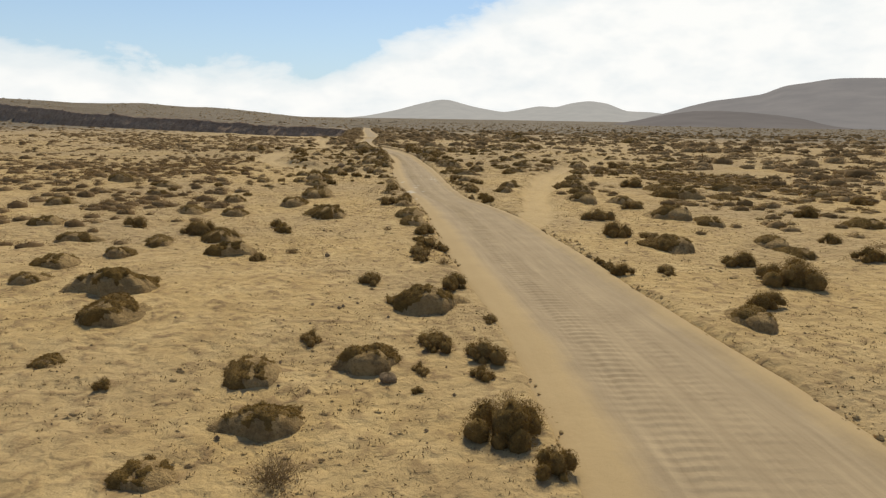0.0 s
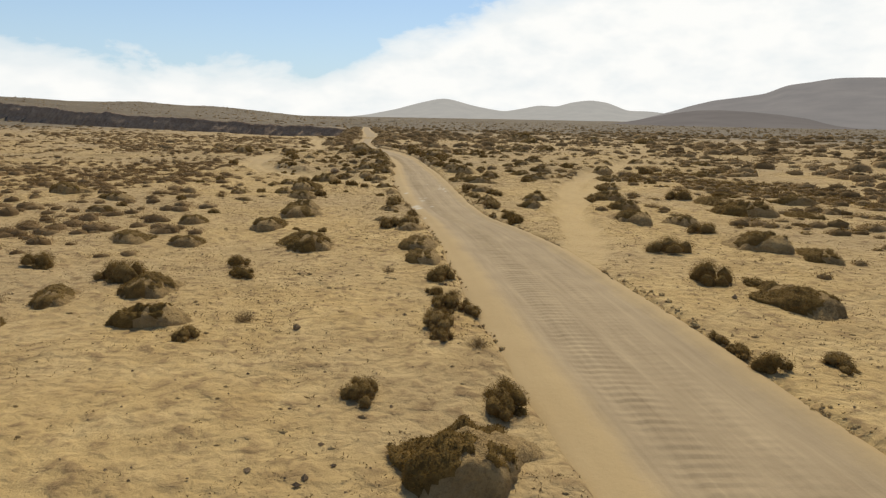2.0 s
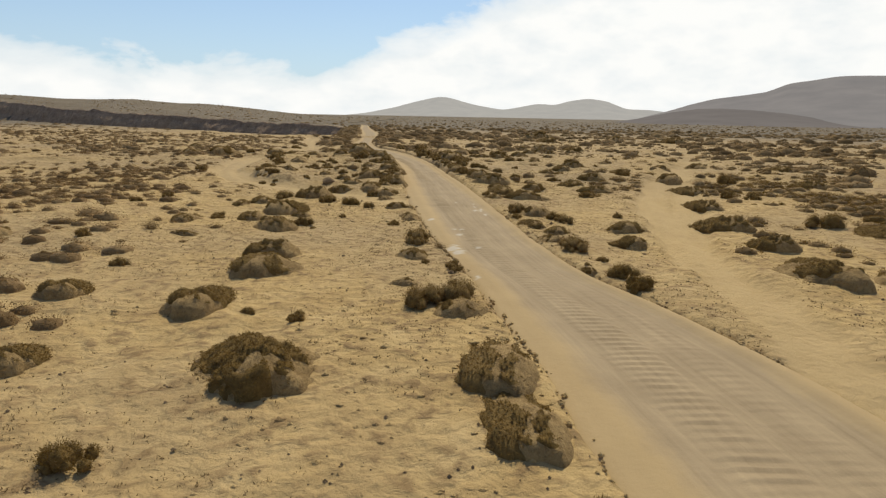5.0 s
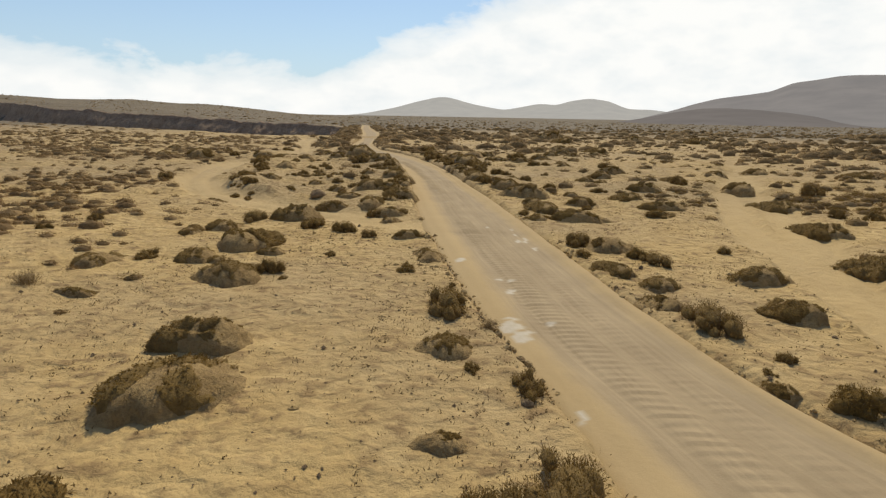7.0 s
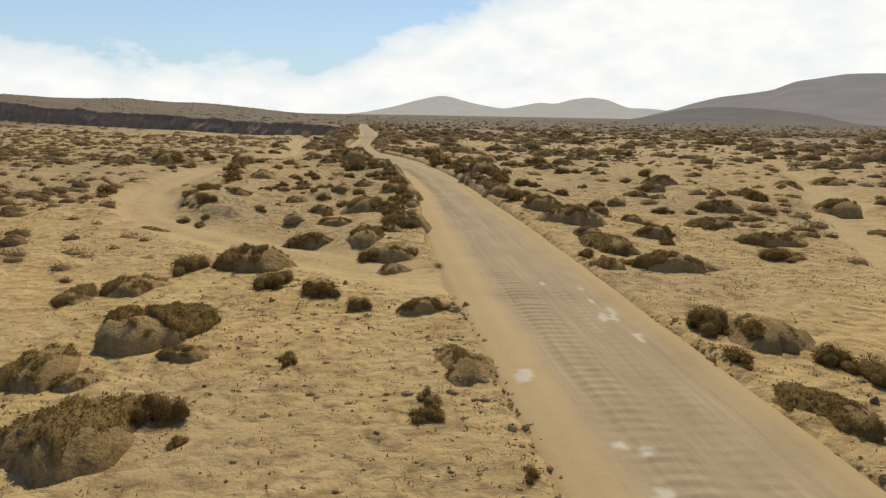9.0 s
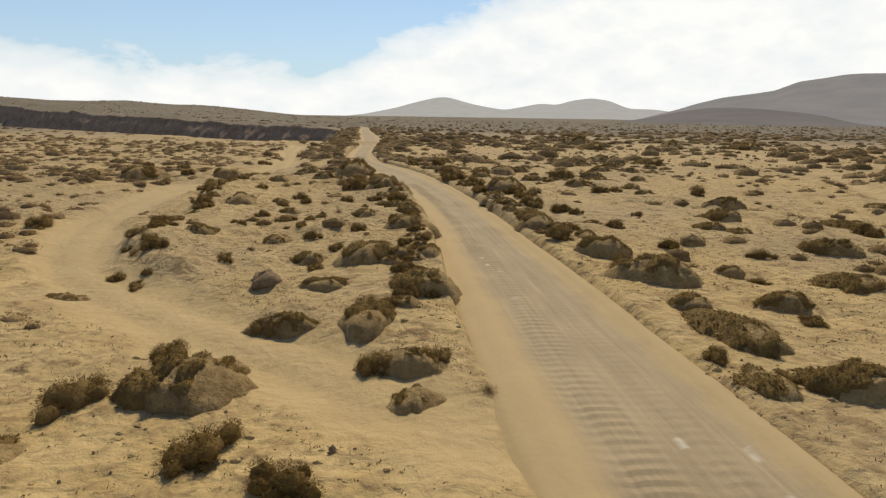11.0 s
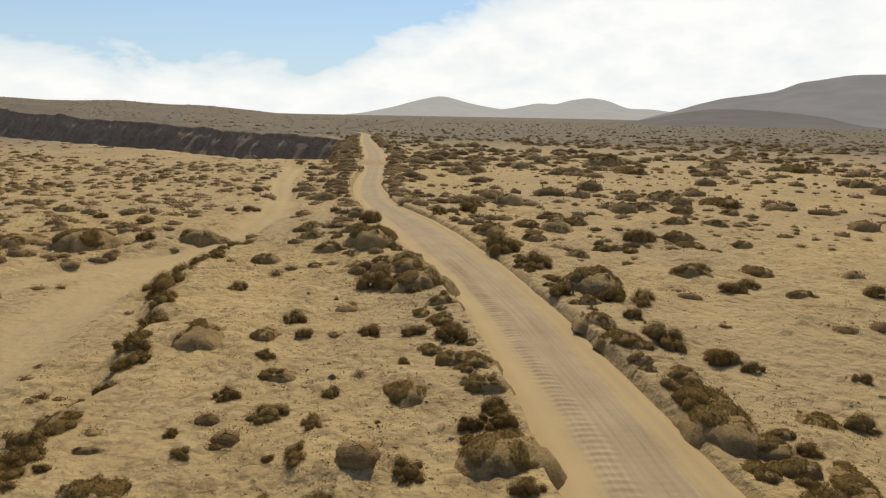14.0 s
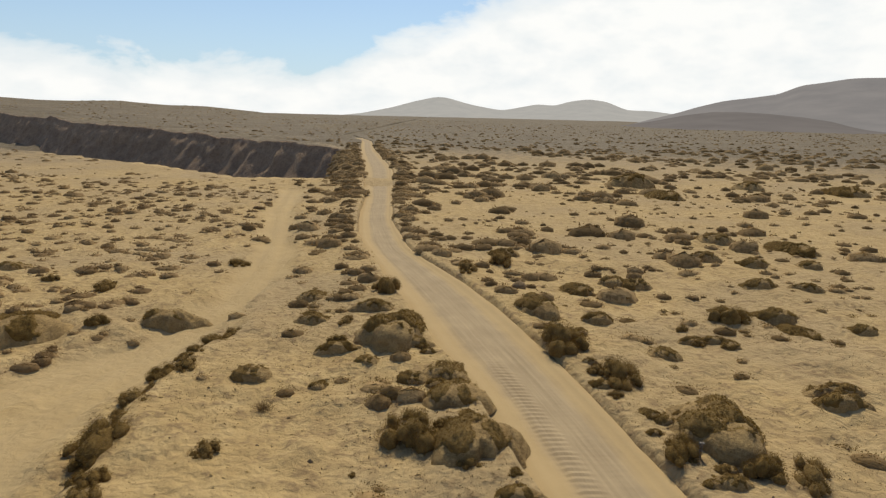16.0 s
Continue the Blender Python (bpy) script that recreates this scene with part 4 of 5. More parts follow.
hummock(5.94, 68.05, 1.11, 1.16, 0.55)
hummock(21.47, 68.10, 1.45, 2.18, 0.73)
shrub(-7.35, 68.31, 0.42, 0.34, 0.29)
shrub(-12.51, 68.32, 0.63, 0.50, 0.54)
hummock(0.69, 68.72, 0.75, 1.12, 0.37)
shrub(-7.35, 69.08, 0.26, 0.49, 0.22)
hummock(-19.53, 69.32, 0.82, 1.16, 0.41)
hummock(29.08, 69.50, 2.17, 1.45, 0.76)
hummock(-14.99, 69.85, 0.50, 0.55, 0.25)
shrub(2.79, 70.30, 0.60, 1.14, 0.51)
hummock(12.56, 70.37, 1.82, 1.70, 0.91)
shrub(-18.16, 70.46, 0.41, 0.78, 0.35)
hummock(-16.15, 70.58, 0.90, 1.35, 0.45)
bare_mound(-6.57, 70.84, 0.74, 1.11, 0.37)
shrub(-10.71, 71.02, 0.26, 0.41, 0.22)
shrub(0.07, 71.26, 0.33, 0.63, 0.28)
shrub(2.37, 71.44, 0.60, 0.56, 0.51)
shrub(19.54, 71.48, 1.60, 0.96, 0.96)
hummock(-13.31, 71.51, 0.74, 0.49, 0.31)
shrub(6.80, 72.88, 0.46, 0.37, 0.39)
shrub(24.31, 72.98, 1.65, 0.99, 0.50)
hummock(-14.75, 73.05, 1.50, 1.58, 0.75)
bare_mound(1.54, 73.13, 1.13, 1.69, 0.56)
shrub(0.30, 73.54, 0.74, 1.13, 0.63)
hummock(-7.61, 74.99, 0.82, 0.55, 0.38)
shrub(-9.56, 75.13, 0.48, 0.38, 0.40)
shrub(-25.44, 75.25, 0.55, 0.33, 0.33)
hummock(-18.49, 76.02, 0.72, 1.08, 0.36)
shrub(-10.97, 76.49, 0.70, 0.56, 0.54)
hummock(-17.17, 76.96, 1.02, 1.28, 0.51)
shrub(-12.79, 77.53, 0.64, 1.21, 0.54)
shrub(-24.57, 78.17, 0.45, 0.45, 0.39)
hummock(15.05, 79.19, 1.39, 2.09, 0.70)
shrub(-16.47, 79.71, 0.68, 1.04, 0.58)
bare_mound(-8.89, 80.20, 0.61, 0.91, 0.30)
dry_bush(-7.03, 80.42, 0.27, 0.27, 0.26)
hummock(-14.23, 80.74, 1.62, 1.62, 0.89)
hummock(-0.45, 80.80, 0.69, 1.03, 0.34)
hummock(1.99, 80.87, 1.79, 1.20, 0.66)
shrub(-9.88, 81.90, 0.61, 0.95, 0.52)
bare_mound(-9.23, 82.00, 1.11, 0.89, 0.56)
shrub(-8.48, 82.21, 0.41, 0.78, 0.35)
shrub(-15.57, 82.37, 0.57, 1.08, 0.48)
shrub(-1.01, 82.39, 0.34, 0.65, 0.29)
shrub(7.34, 82.52, 1.16, 0.86, 0.49)
shrub(20.58, 82.75, 0.73, 0.73, 0.69)
dry_bush(-16.15, 83.33, 0.30, 0.30, 0.29)
shrub(19.07, 84.03, 0.71, 0.71, 0.67)
hummock(0.46, 84.44, 1.24, 1.86, 0.62)
shrub(-13.56, 85.06, 0.70, 0.59, 0.60)
hummock(-13.01, 85.12, 1.24, 0.83, 0.62)
hummock(-10.46, 85.28, 1.03, 1.54, 0.51)
shrub(-10.77, 85.61, 0.66, 1.26, 0.56)
shrub(3.56, 85.67, 0.35, 0.66, 0.30)
hummock(8.60, 85.91, 1.77, 0.89, 0.53)
hummock(0.10, 87.17, 0.95, 0.83, 0.44)
hummock(3.60, 87.52, 1.19, 0.80, 0.55)
hummock(-21.75, 87.95, 0.91, 0.61, 0.33)
hummock(-8.55, 88.34, 1.26, 1.24, 0.63)
hummock(17.56, 88.63, 1.44, 2.16, 0.72)
hummock(-12.59, 89.00, 1.24, 0.67, 0.37)
rock(-14.86, 89.16, 0.59, 0.81, 0.50)
hummock(7.42, 89.57, 1.31, 1.15, 0.60)
shrub(-20.07, 89.91, 0.35, 0.66, 0.30)
shrub(-9.74, 89.97, 0.67, 0.53, 0.42)
shrub(4.22, 90.34, 0.54, 0.44, 0.29)
hummock(0.06, 90.85, 1.71, 1.97, 0.86)
shrub(-21.30, 90.87, 0.41, 0.51, 0.35)
shrub(-20.02, 90.96, 0.45, 0.36, 0.33)
hummock(30.03, 91.34, 1.80, 1.57, 0.83)
shrub(-13.51, 91.44, 0.34, 0.65, 0.29)
shrub(-0.71, 91.78, 0.69, 1.13, 0.59)
hummock(3.81, 92.04, 0.80, 0.57, 0.40)
hummock(-8.27, 92.71, 0.65, 0.97, 0.32)
shrub(-17.65, 92.73, 0.37, 0.70, 0.31)
hummock(-11.09, 92.98, 1.39, 2.09, 0.70)
hummock(-14.08, 93.24, 0.83, 0.94, 0.42)
shrub(-11.96, 93.39, 0.78, 1.48, 0.66)
shrub(-20.96, 93.46, 0.69, 0.55, 0.52)
shrub(-9.17, 94.57, 0.49, 0.92, 0.42)
shrub(-22.43, 94.74, 0.54, 0.85, 0.46)
hummock(-0.86, 94.78, 1.63, 1.09, 0.77)
shrub(23.90, 94.92, 1.13, 0.68, 0.93)
shrub(6.71, 94.97, 0.78, 0.47, 0.44)
shrub(-13.23, 95.21, 0.37, 0.70, 0.32)
hummock(10.73, 96.34, 1.60, 1.07, 0.66)
shrub(-2.44, 96.75, 0.81, 0.81, 0.76)
shrub(3.04, 96.81, 0.61, 0.41, 0.51)
hummock(-16.41, 96.99, 0.70, 0.93, 0.35)
hummock(-20.40, 97.33, 0.82, 0.88, 0.41)
shrub(-14.76, 97.34, 0.57, 0.46, 0.45)
hummock(19.33, 98.06, 1.65, 2.00, 0.82)
shrub(-22.15, 98.20, 0.26, 0.18, 0.22)
hummock(-0.87, 98.29, 0.74, 1.11, 0.37)
shrub(-12.58, 98.45, 0.51, 0.65, 0.43)
shrub(-23.10, 98.49, 0.40, 0.76, 0.34)
shrub(-18.88, 98.95, 0.30, 0.31, 0.26)
shrub(-15.77, 99.20, 0.38, 0.62, 0.32)
shrub(-16.56, 99.22, 0.23, 0.19, 0.20)
bare_mound(-21.49, 99.32, 0.55, 0.27, 0.19)
hummock(-9.88, 99.33, 1.14, 1.54, 0.57)
shrub(14.88, 99.54, 0.98, 0.81, 0.81)
shrub(-1.11, 99.82, 0.40, 0.34, 0.35)
shrub(-19.72, 100.35, 0.25, 0.25, 0.23)
hummock(8.24, 100.41, 0.68, 1.02, 0.34)
shrub(-10.89, 100.61, 0.50, 0.30, 0.40)
shrub(-30.83, 100.66, 0.78, 1.12, 0.67)
hummock(-1.28, 100.81, 0.47, 0.41, 0.21)
shrub(-15.67, 100.84, 0.38, 0.55, 0.32)
shrub(-23.76, 101.06, 0.50, 0.95, 0.43)
shrub(-13.68, 101.17, 0.17, 0.10, 0.14)
shrub(1.66, 101.53, 0.68, 0.54, 0.49)
shrub(-17.23, 101.69, 0.79, 0.63, 0.35)
hummock(0.35, 101.71, 0.67, 1.01, 0.34)
shrub(-10.06, 101.78, 0.49, 0.49, 0.46)
hummock(7.09, 101.79, 0.98, 0.85, 0.45)
hummock(-3.13, 101.86, 1.25, 1.87, 0.62)
hummock(15.47, 102.28, 1.02, 1.53, 0.51)
shrub(-23.60, 102.34, 0.36, 0.42, 0.31)
shrub(-3.22, 102.84, 0.87, 1.65, 0.74)
shrub(-18.94, 102.90, 0.52, 0.41, 0.42)
hummock(-12.81, 103.44, 0.84, 1.25, 0.42)
shrub(-15.52, 103.49, 0.34, 0.50, 0.29)
hummock(-10.28, 103.52, 0.91, 0.68, 0.40)
shrub(-23.25, 103.67, 0.73, 0.44, 0.61)
shrub(3.92, 104.85, 0.36, 0.36, 0.34)
hummock(-17.79, 104.87, 0.82, 0.55, 0.38)
dry_bush(-14.73, 104.98, 0.36, 0.36, 0.35)
hummock(9.33, 105.24, 1.37, 1.64, 0.68)
hummock(-10.43, 105.28, 0.83, 0.72, 0.38)
shrub(-23.37, 105.35, 0.55, 0.97, 0.47)
shrub(-13.13, 105.47, 0.32, 0.32, 0.30)
shrub(0.37, 105.92, 0.54, 0.33, 0.45)
shrub(-18.52, 106.02, 0.43, 0.35, 0.32)
shrub(-0.60, 106.69, 0.78, 0.47, 0.58)
shrub(-23.99, 106.73, 0.77, 0.74, 0.65)
hummock(-0.20, 107.08, 0.78, 0.69, 0.36)
shrub(-11.31, 107.81, 0.75, 0.75, 0.70)
hummock(-4.72, 108.23, 0.99, 0.86, 0.45)
bare_mound(-21.80, 108.26, 1.35, 1.62, 0.63)
hummock(36.66, 108.27, 1.83, 1.60, 0.78)
shrub(-2.16, 108.69, 0.91, 1.33, 0.78)
shrub(-12.82, 108.78, 0.72, 0.58, 0.41)
shrub(-14.78, 108.80, 0.60, 0.66, 0.51)
hummock(-19.31, 108.85, 0.71, 0.80, 0.36)
shrub(-17.61, 108.95, 0.48, 0.41, 0.41)
hummock(11.62, 110.03, 1.60, 1.07, 0.73)
shrub(-24.61, 110.07, 0.84, 0.77, 0.71)
hummock(22.54, 110.18, 1.19, 1.79, 0.60)
shrub(1.37, 110.66, 0.46, 0.27, 0.18)
shrub(-18.47, 110.75, 0.64, 0.57, 0.55)
hummock(-4.49, 110.85, 0.77, 1.16, 0.39)
shrub(-2.60, 111.33, 0.57, 0.50, 0.49)
hummock(-12.53, 111.39, 0.52, 0.78, 0.26)
shrub(-25.44, 113.43, 0.52, 0.73, 0.44)
hummock(28.60, 114.01, 1.53, 2.29, 0.76)
shrub(-1.25, 114.10, 0.74, 1.40, 0.63)
shrub(-17.16, 114.38, 0.19, 0.19, 0.18)
shrub(-2.63, 114.63, 0.89, 0.92, 0.76)
shrub(-22.54, 115.24, 0.61, 0.70, 0.52)
hummock(7.94, 115.76, 0.91, 0.64, 0.39)
shrub(-5.12, 115.89, 0.79, 1.49, 0.67)
shrub(-26.61, 116.11, 1.21, 2.29, 1.02)
hummock(-12.16, 116.28, 1.50, 2.04, 0.75)
shrub(12.54, 116.52, 0.75, 0.75, 0.70)
shrub(4.62, 116.56, 0.95, 0.76, 0.59)
shrub(-15.26, 116.73, 1.26, 1.66, 1.07)
hummock(-3.02, 117.73, 2.05, 2.42, 1.03)
shrub(6.19, 117.93, 0.60, 1.13, 0.51)
dry_bush(-21.53, 119.12, 0.58, 0.58, 0.57)
shrub(-27.16, 119.63, 0.85, 1.00, 0.72)
hummock(3.44, 119.91, 1.20, 0.92, 0.60)
hummock(-13.00, 120.00, 1.16, 1.74, 0.58)
hummock(-19.69, 121.51, 0.58, 0.48, 0.26)
hummock(4.35, 121.65, 1.48, 0.99, 0.55)
hummock(8.67, 121.87, 0.96, 1.44, 0.48)
hummock(-13.55, 122.30, 0.98, 1.48, 0.49)
hummock(-22.93, 122.38, 1.04, 0.91, 0.48)
shrub(-5.25, 122.85, 1.10, 2.09, 0.94)
shrub(-27.29, 123.01, 1.02, 0.82, 0.79)
hummock(-17.62, 123.97, 0.76, 0.66, 0.35)
hummock(-19.38, 125.66, 1.17, 0.71, 0.50)
shrub(-26.18, 126.44, 1.19, 0.95, 0.60)
hummock(-1.90, 126.45, 0.81, 1.21, 0.40)
shrub(-19.56, 126.49, 0.68, 0.46, 0.57)
shrub(-7.22, 126.99, 1.52, 2.09, 1.29)
hummock(-16.71, 127.64, 2.17, 2.34, 1.09)
shrub(0.53, 127.82, 0.55, 0.55, 0.48)
hummock(2.33, 127.94, 0.86, 0.76, 0.40)
hummock(-42.61, 128.25, 1.22, 1.82, 0.61)
hummock(0.39, 128.31, 0.96, 0.58, 0.41)
hummock(1.75, 128.41, 0.96, 0.58, 0.41)
hummock(-37.82, 128.91, 2.13, 3.20, 1.07)
hummock(-5.79, 129.57, 0.64, 0.56, 0.29)
shrub(-19.57, 129.63, 0.44, 0.84, 0.37)
shrub(-34.21, 129.67, 0.79, 0.64, 0.66)
shrub(0.61, 130.32, 0.51, 0.34, 0.43)
hummock(-21.61, 130.41, 1.08, 0.94, 0.50)
hummock(8.01, 130.44, 0.99, 1.48, 0.49)
hummock(-21.83, 131.18, 0.85, 0.74, 0.38)
hummock(12.35, 131.20, 1.03, 0.90, 0.47)
bare_mound(-30.43, 131.24, 1.89, 1.65, 0.94)
hummock(-4.19, 131.95, 1.31, 0.88, 0.60)
hummock(-17.91, 132.15, 1.05, 0.92, 0.48)
hummock(-18.20, 132.36, 1.31, 1.14, 0.60)
shrub(4.61, 132.53, 1.42, 1.14, 1.06)
hummock(8.10, 133.43, 1.61, 1.41, 0.74)
hummock(-7.74, 133.91, 1.52, 2.28, 0.76)
hummock(-7.89, 134.40, 1.17, 1.75, 0.58)
hummock(5.23, 134.87, 0.94, 0.83, 0.43)
shrub(-17.45, 135.73, 1.14, 1.14, 1.07)
hummock(-22.67, 135.74, 1.00, 1.51, 0.50)
shrub(-37.70, 137.10, 0.77, 1.45, 0.65)
shrub(-42.32, 138.46, 0.81, 0.49, 0.51)
rock(-8.16, 138.92, 0.52, 0.52, 0.51)
hummock(-3.61, 139.06, 1.41, 1.41, 0.71)
hummock(14.12, 140.32, 1.28, 0.97, 0.54)
hummock(0.96, 141.01, 1.49, 1.31, 0.69)
hummock(10.85, 141.11, 1.50, 1.32, 0.69)
hummock(-0.49, 141.49, 1.30, 1.13, 0.60)
hummock(-47.27, 141.87, 1.30, 1.01, 0.55)
shrub(-11.85, 143.24, 0.94, 1.78, 0.80)
shrub(-30.73, 144.71, 1.10, 0.88, 0.56)
shrub(-8.61, 147.10, 1.25, 2.37, 1.06)
hummock(14.26, 148.34, 1.49, 1.30, 0.68)
hummock(19.30, 148.65, 1.25, 1.09, 0.58)
hummock(-8.09, 150.22, 1.53, 1.34, 0.70)
hummock(10.20, 150.22, 1.78, 1.56, 0.82)
hummock(21.41, 154.80, 2.00, 2.85, 1.00)
hummock(15.26, 159.36, 1.83, 2.75, 0.92)
hummock(23.30, 195.02, 2.78, 3.68, 1.39)
hummock(59.71, 205.69, 3.32, 4.98, 1.66)
hummock(45.56, 212.22, 2.71, 4.07, 1.36)
hummock(23.15, 213.99, 4.35, 4.99, 2.18)


def bank_scrub(count, low, high, on_left):
    """Scrub that crowds the edge of the road further on, between what stands there already."""
    made = 0
    while made < count:
        y, r = rng.uniform(low, high), rng.uniform(0.35, 0.85)
        left, right = edges(y)
        x = left - 0.3 - 0.8 * r - abs(rng.normal(0, 0.7)) if on_left else right + 0.3 + 0.8 * r + abs(rng.normal(0, 0.8))
        made += 1
        if min(math.hypot(x - px, y - py) - 0.6 * pr for px, py, pr in PLACED) < 0.45 * r:
            continue
        if rng.random() < 0.25:
            shrub(x, y, 0.8 * r, 0.8 * r, 0.6 * r)
        else:
            hummock(x, y, r, 0.9 * r, 0.5 * r)


bank_scrub(95, 86, 128, True)
bank_scrub(44, 96, 128, False)


def spur_scrub():
    """A ragged row of scrub along the broken edge of the spur."""
    _, base, inward, _ = along_line(SPUR_EDGE[2:11], 0.5, 0.9)
    for (bx, by), (nx, ny) in zip(base, inward):
        r = rng.uniform(0.3, 0.62)
        inset = rng.uniform(-0.1, 0.9)
        x, y = bx - nx * inset, by - ny * inset
        if rng.random() < 0.25 or min(math.hypot(x - px, y - py) - 0.5 * pr for px, py, pr in PLACED) < 0.4 * r:
            continue
        shrub(x, y, r, rng.uniform(0.9, 1.9) * r, rng.uniform(0.55, 0.8) * r)


spur_scrub()


# ---- scrub too far or too small to count ----
def clear_of_roads(x, y, margin):
    left, right = edges(y)
    ok = (x < left - margin) | (x > right + margin)
    return ok & (track_wear(x, y) < 0.35)


def far_scrub():
    """Distant scrub and hummocks over the whole plain, thicker beside the road ahead."""
    gen = np.random.default_rng(11)
    near = np.array(PLACED)
    placed = []

    def scatter(count, x, y, r, margin):
        near_lip, beyond, _ = valley(x, y)
        ok = clear_of_roads(x, y, margin) & ((near_lip < -2) | (beyond > 3))
        x, y, r = x[ok], y[ok], r[ok]
        for k in range(0, len(x), 400):
            s = slice(k, k + 400)
            d = np.hypot(x[s, None] - near[None, :, 0], y[s, None] - near[None, :, 1]) - near[None, :, 2] - 0.6 * r[s, None]
            good = d.min(1) > 0.15
            placed.append(np.stack([x[s][good], y[s][good], r[s][good]], 1))

    # plain: broad mounds of scrub, a few paces apart
    n = 10000
    yy = 60 + 300 * gen.random(n) ** 1.05
    xx = -8 + (yy * 0.95 + 14) * gen.uniform(-1, 1, n)
    clump = fbm(xx, yy, 22, 3, 61) + 0.6 * fbm(xx, yy, 6, 2, 62)
    hand_set = (np.abs(xx + 6) < 24) & (yy < 128) & (gen.random(n) < np.where(yy < 88, 0.97, 0.68))
    keep = (clump + gen.uniform(-0.8, 0.9, n) > 0.0) & ~hand_set
    grow = np.where(xx > np.interp(yy, *RIGHT_EDGE), -0.02 - 0.12 * (yy < 150), -0.36) + 0.25 * step(yy, 110, 200)
    scatter(n, xx[keep], yy[keep], np.minimum(np.exp(gen.normal(0, 0.42, n) + grow)[keep], 2.7), 1.0)
    # small tufted clumps between them
    n = 6500
    yy = 80 + 150 * gen.random(n)
    xx = -12 + (yy - 40) * 0.85 * gen.uniform(-1, 1, n)
    hand_set = (np.abs(xx + 6) < 24) & (yy < 128) & (gen.random(n) < np.where(yy < 88, 0.97, 0.62))
    keep = (fbm(xx, yy, 18, 3, 63) + gen.uniform(-0.9, 0.9, n) > 0.05) & ~hand_set
    scatter(n, xx[keep], yy[keep], np.minimum(gen.lognormal(-1.0, 0.4, keep.sum()), 0.8), 0.6)
    # the sides, seen early on, nearer the road
    n = 3200
    yy = 26 + 75 * gen.random(n)
    xx = np.where(gen.random(n) < 0.5, -1, 1) * gen.uniform(14, 95, n) - 6
    keep = (np.abs(xx) < 14 + yy * 0.95) & (fbm(xx, yy, 15, 3, 65) + gen.uniform(-0.8, 0.8, n) > 0.0) & ((np.abs(xx + 6) > 24) | (gen.random(n) < np.where((xx < -13) & (yy > 40), 0.5, 0.1)))
    scatter(n, xx[keep], yy[keep], np.minimum(gen.lognormal(-0.45, 0.42, keep.sum()), 1.4), 1.0)
    # small low brown clumps over the plain, away from the road
    n = 7000
    yy = gen.uniform(46, 112, n)
    xx = np.where(gen.random(n) < 0.72, np.interp(yy, *LEFT_EDGE) - 11 - 38 * gen.random(n) ** 0.75, np.interp(yy, *RIGHT_EDGE) + 11 + 28 * gen.random(n) ** 0.75)
    away = np.abs(xx + 4) + 6 * fbm(xx, yy, 14, 2, 68)
    fade = step(yy + 8 * fbm(xx, yy, 16, 2, 69), 48, 76) * (1 - step(yy, 82, 112)) * (1 - step(away, 26, 58))
    keep = (fbm(xx, yy, 9, 3, 67) + gen.uniform(-0.7, 0.7, n) > 0.05) & (gen.random(n) < fade)
    scatter(n, xx[keep], yy[keep], np.minimum(gen.lognormal(-0.65, 0.42, keep.sum()), 0.95), 1.0)
    # rounded mounds over the plain west of the road, seen from the start
    n = 620
    yy = 36 + 50 * gen.random(n) ** 0.8
    xx = np.interp(yy, *LEFT_EDGE) - 15 - (0.8 * yy - 10) * gen.random(n)
    keep = fbm(xx, yy, 12, 3, 70) + gen.uniform(-0.7, 0.7, n) > -0.1
    scatter(n, xx[keep], yy[keep], np.minimum(gen.lognormal(-0.05, 0.32, keep.sum()), 1.5), 1.0)
    # low mounds of brown scrub before the valley
    n = 1100
    yy = gen.uniform(122, 208, n)
    xx = -34 - 0.85 * (yy - 95) * gen.random(n)
    scatter(n, xx, yy, np.minimum(gen.lognormal(-0.25, 0.35, n), 1.3), 1.0)
    # hedges along both sides of the road ahead
    n = 620
    yy = gen.uniform(84, 330, n)
    left, right = edges(yy)
    xx = np.where(gen.random(n) < 0.58, left - 0.9 - np.abs(gen.normal(0, 3.2, n)), right + 0.7 + np.abs(gen.normal(0, 2.0, n)))
    keep = yy > 118
    scatter(n, xx[keep], yy[keep], np.minimum(gen.lognormal(-0.1, 0.3, keep.sum()), 1.5), 0.3)
    # thick scrub where the road passes the end of the scarp
    n = 170
    yy = gen.uniform(186, 290, n)
    left, right = edges(yy)
    xx = np.where(gen.random(n) < 0.7, left - 0.8 - np.abs(gen.normal(0, 2.4, n)), right + 0.8 + np.abs(gen.normal(0, 1.6, n)))
    placed.append(np.stack([xx, yy, np.minimum(gen.lognormal(0.15, 0.28, n), 1.9)], 1))
    n = 1000
    yy, xx = gen.uniform(206, 300, n), gen.uniform(-50, -27, n)
    d, _, _ = valley(xx, yy)
    left, right = edges(yy)
    keep = (d > -4) & (d < 6) & (xx < left - 0.6) & ((yy > 216) | (xx > -36))
    placed.append(np.stack([xx, yy, np.minimum(gen.lognormal(0.05, 0.3, n), 1.8)], 1)[keep])
    # beyond
    n = 5800
    yy = 330 + 1000 * gen.random(n) ** 1.5
    xx = (yy * 0.95) * gen.uniform(-1, 1, n)
    scatter(n, xx, yy, gen.lognormal(-0.1, 0.35, n), 2)
    return np.concatenate(placed)


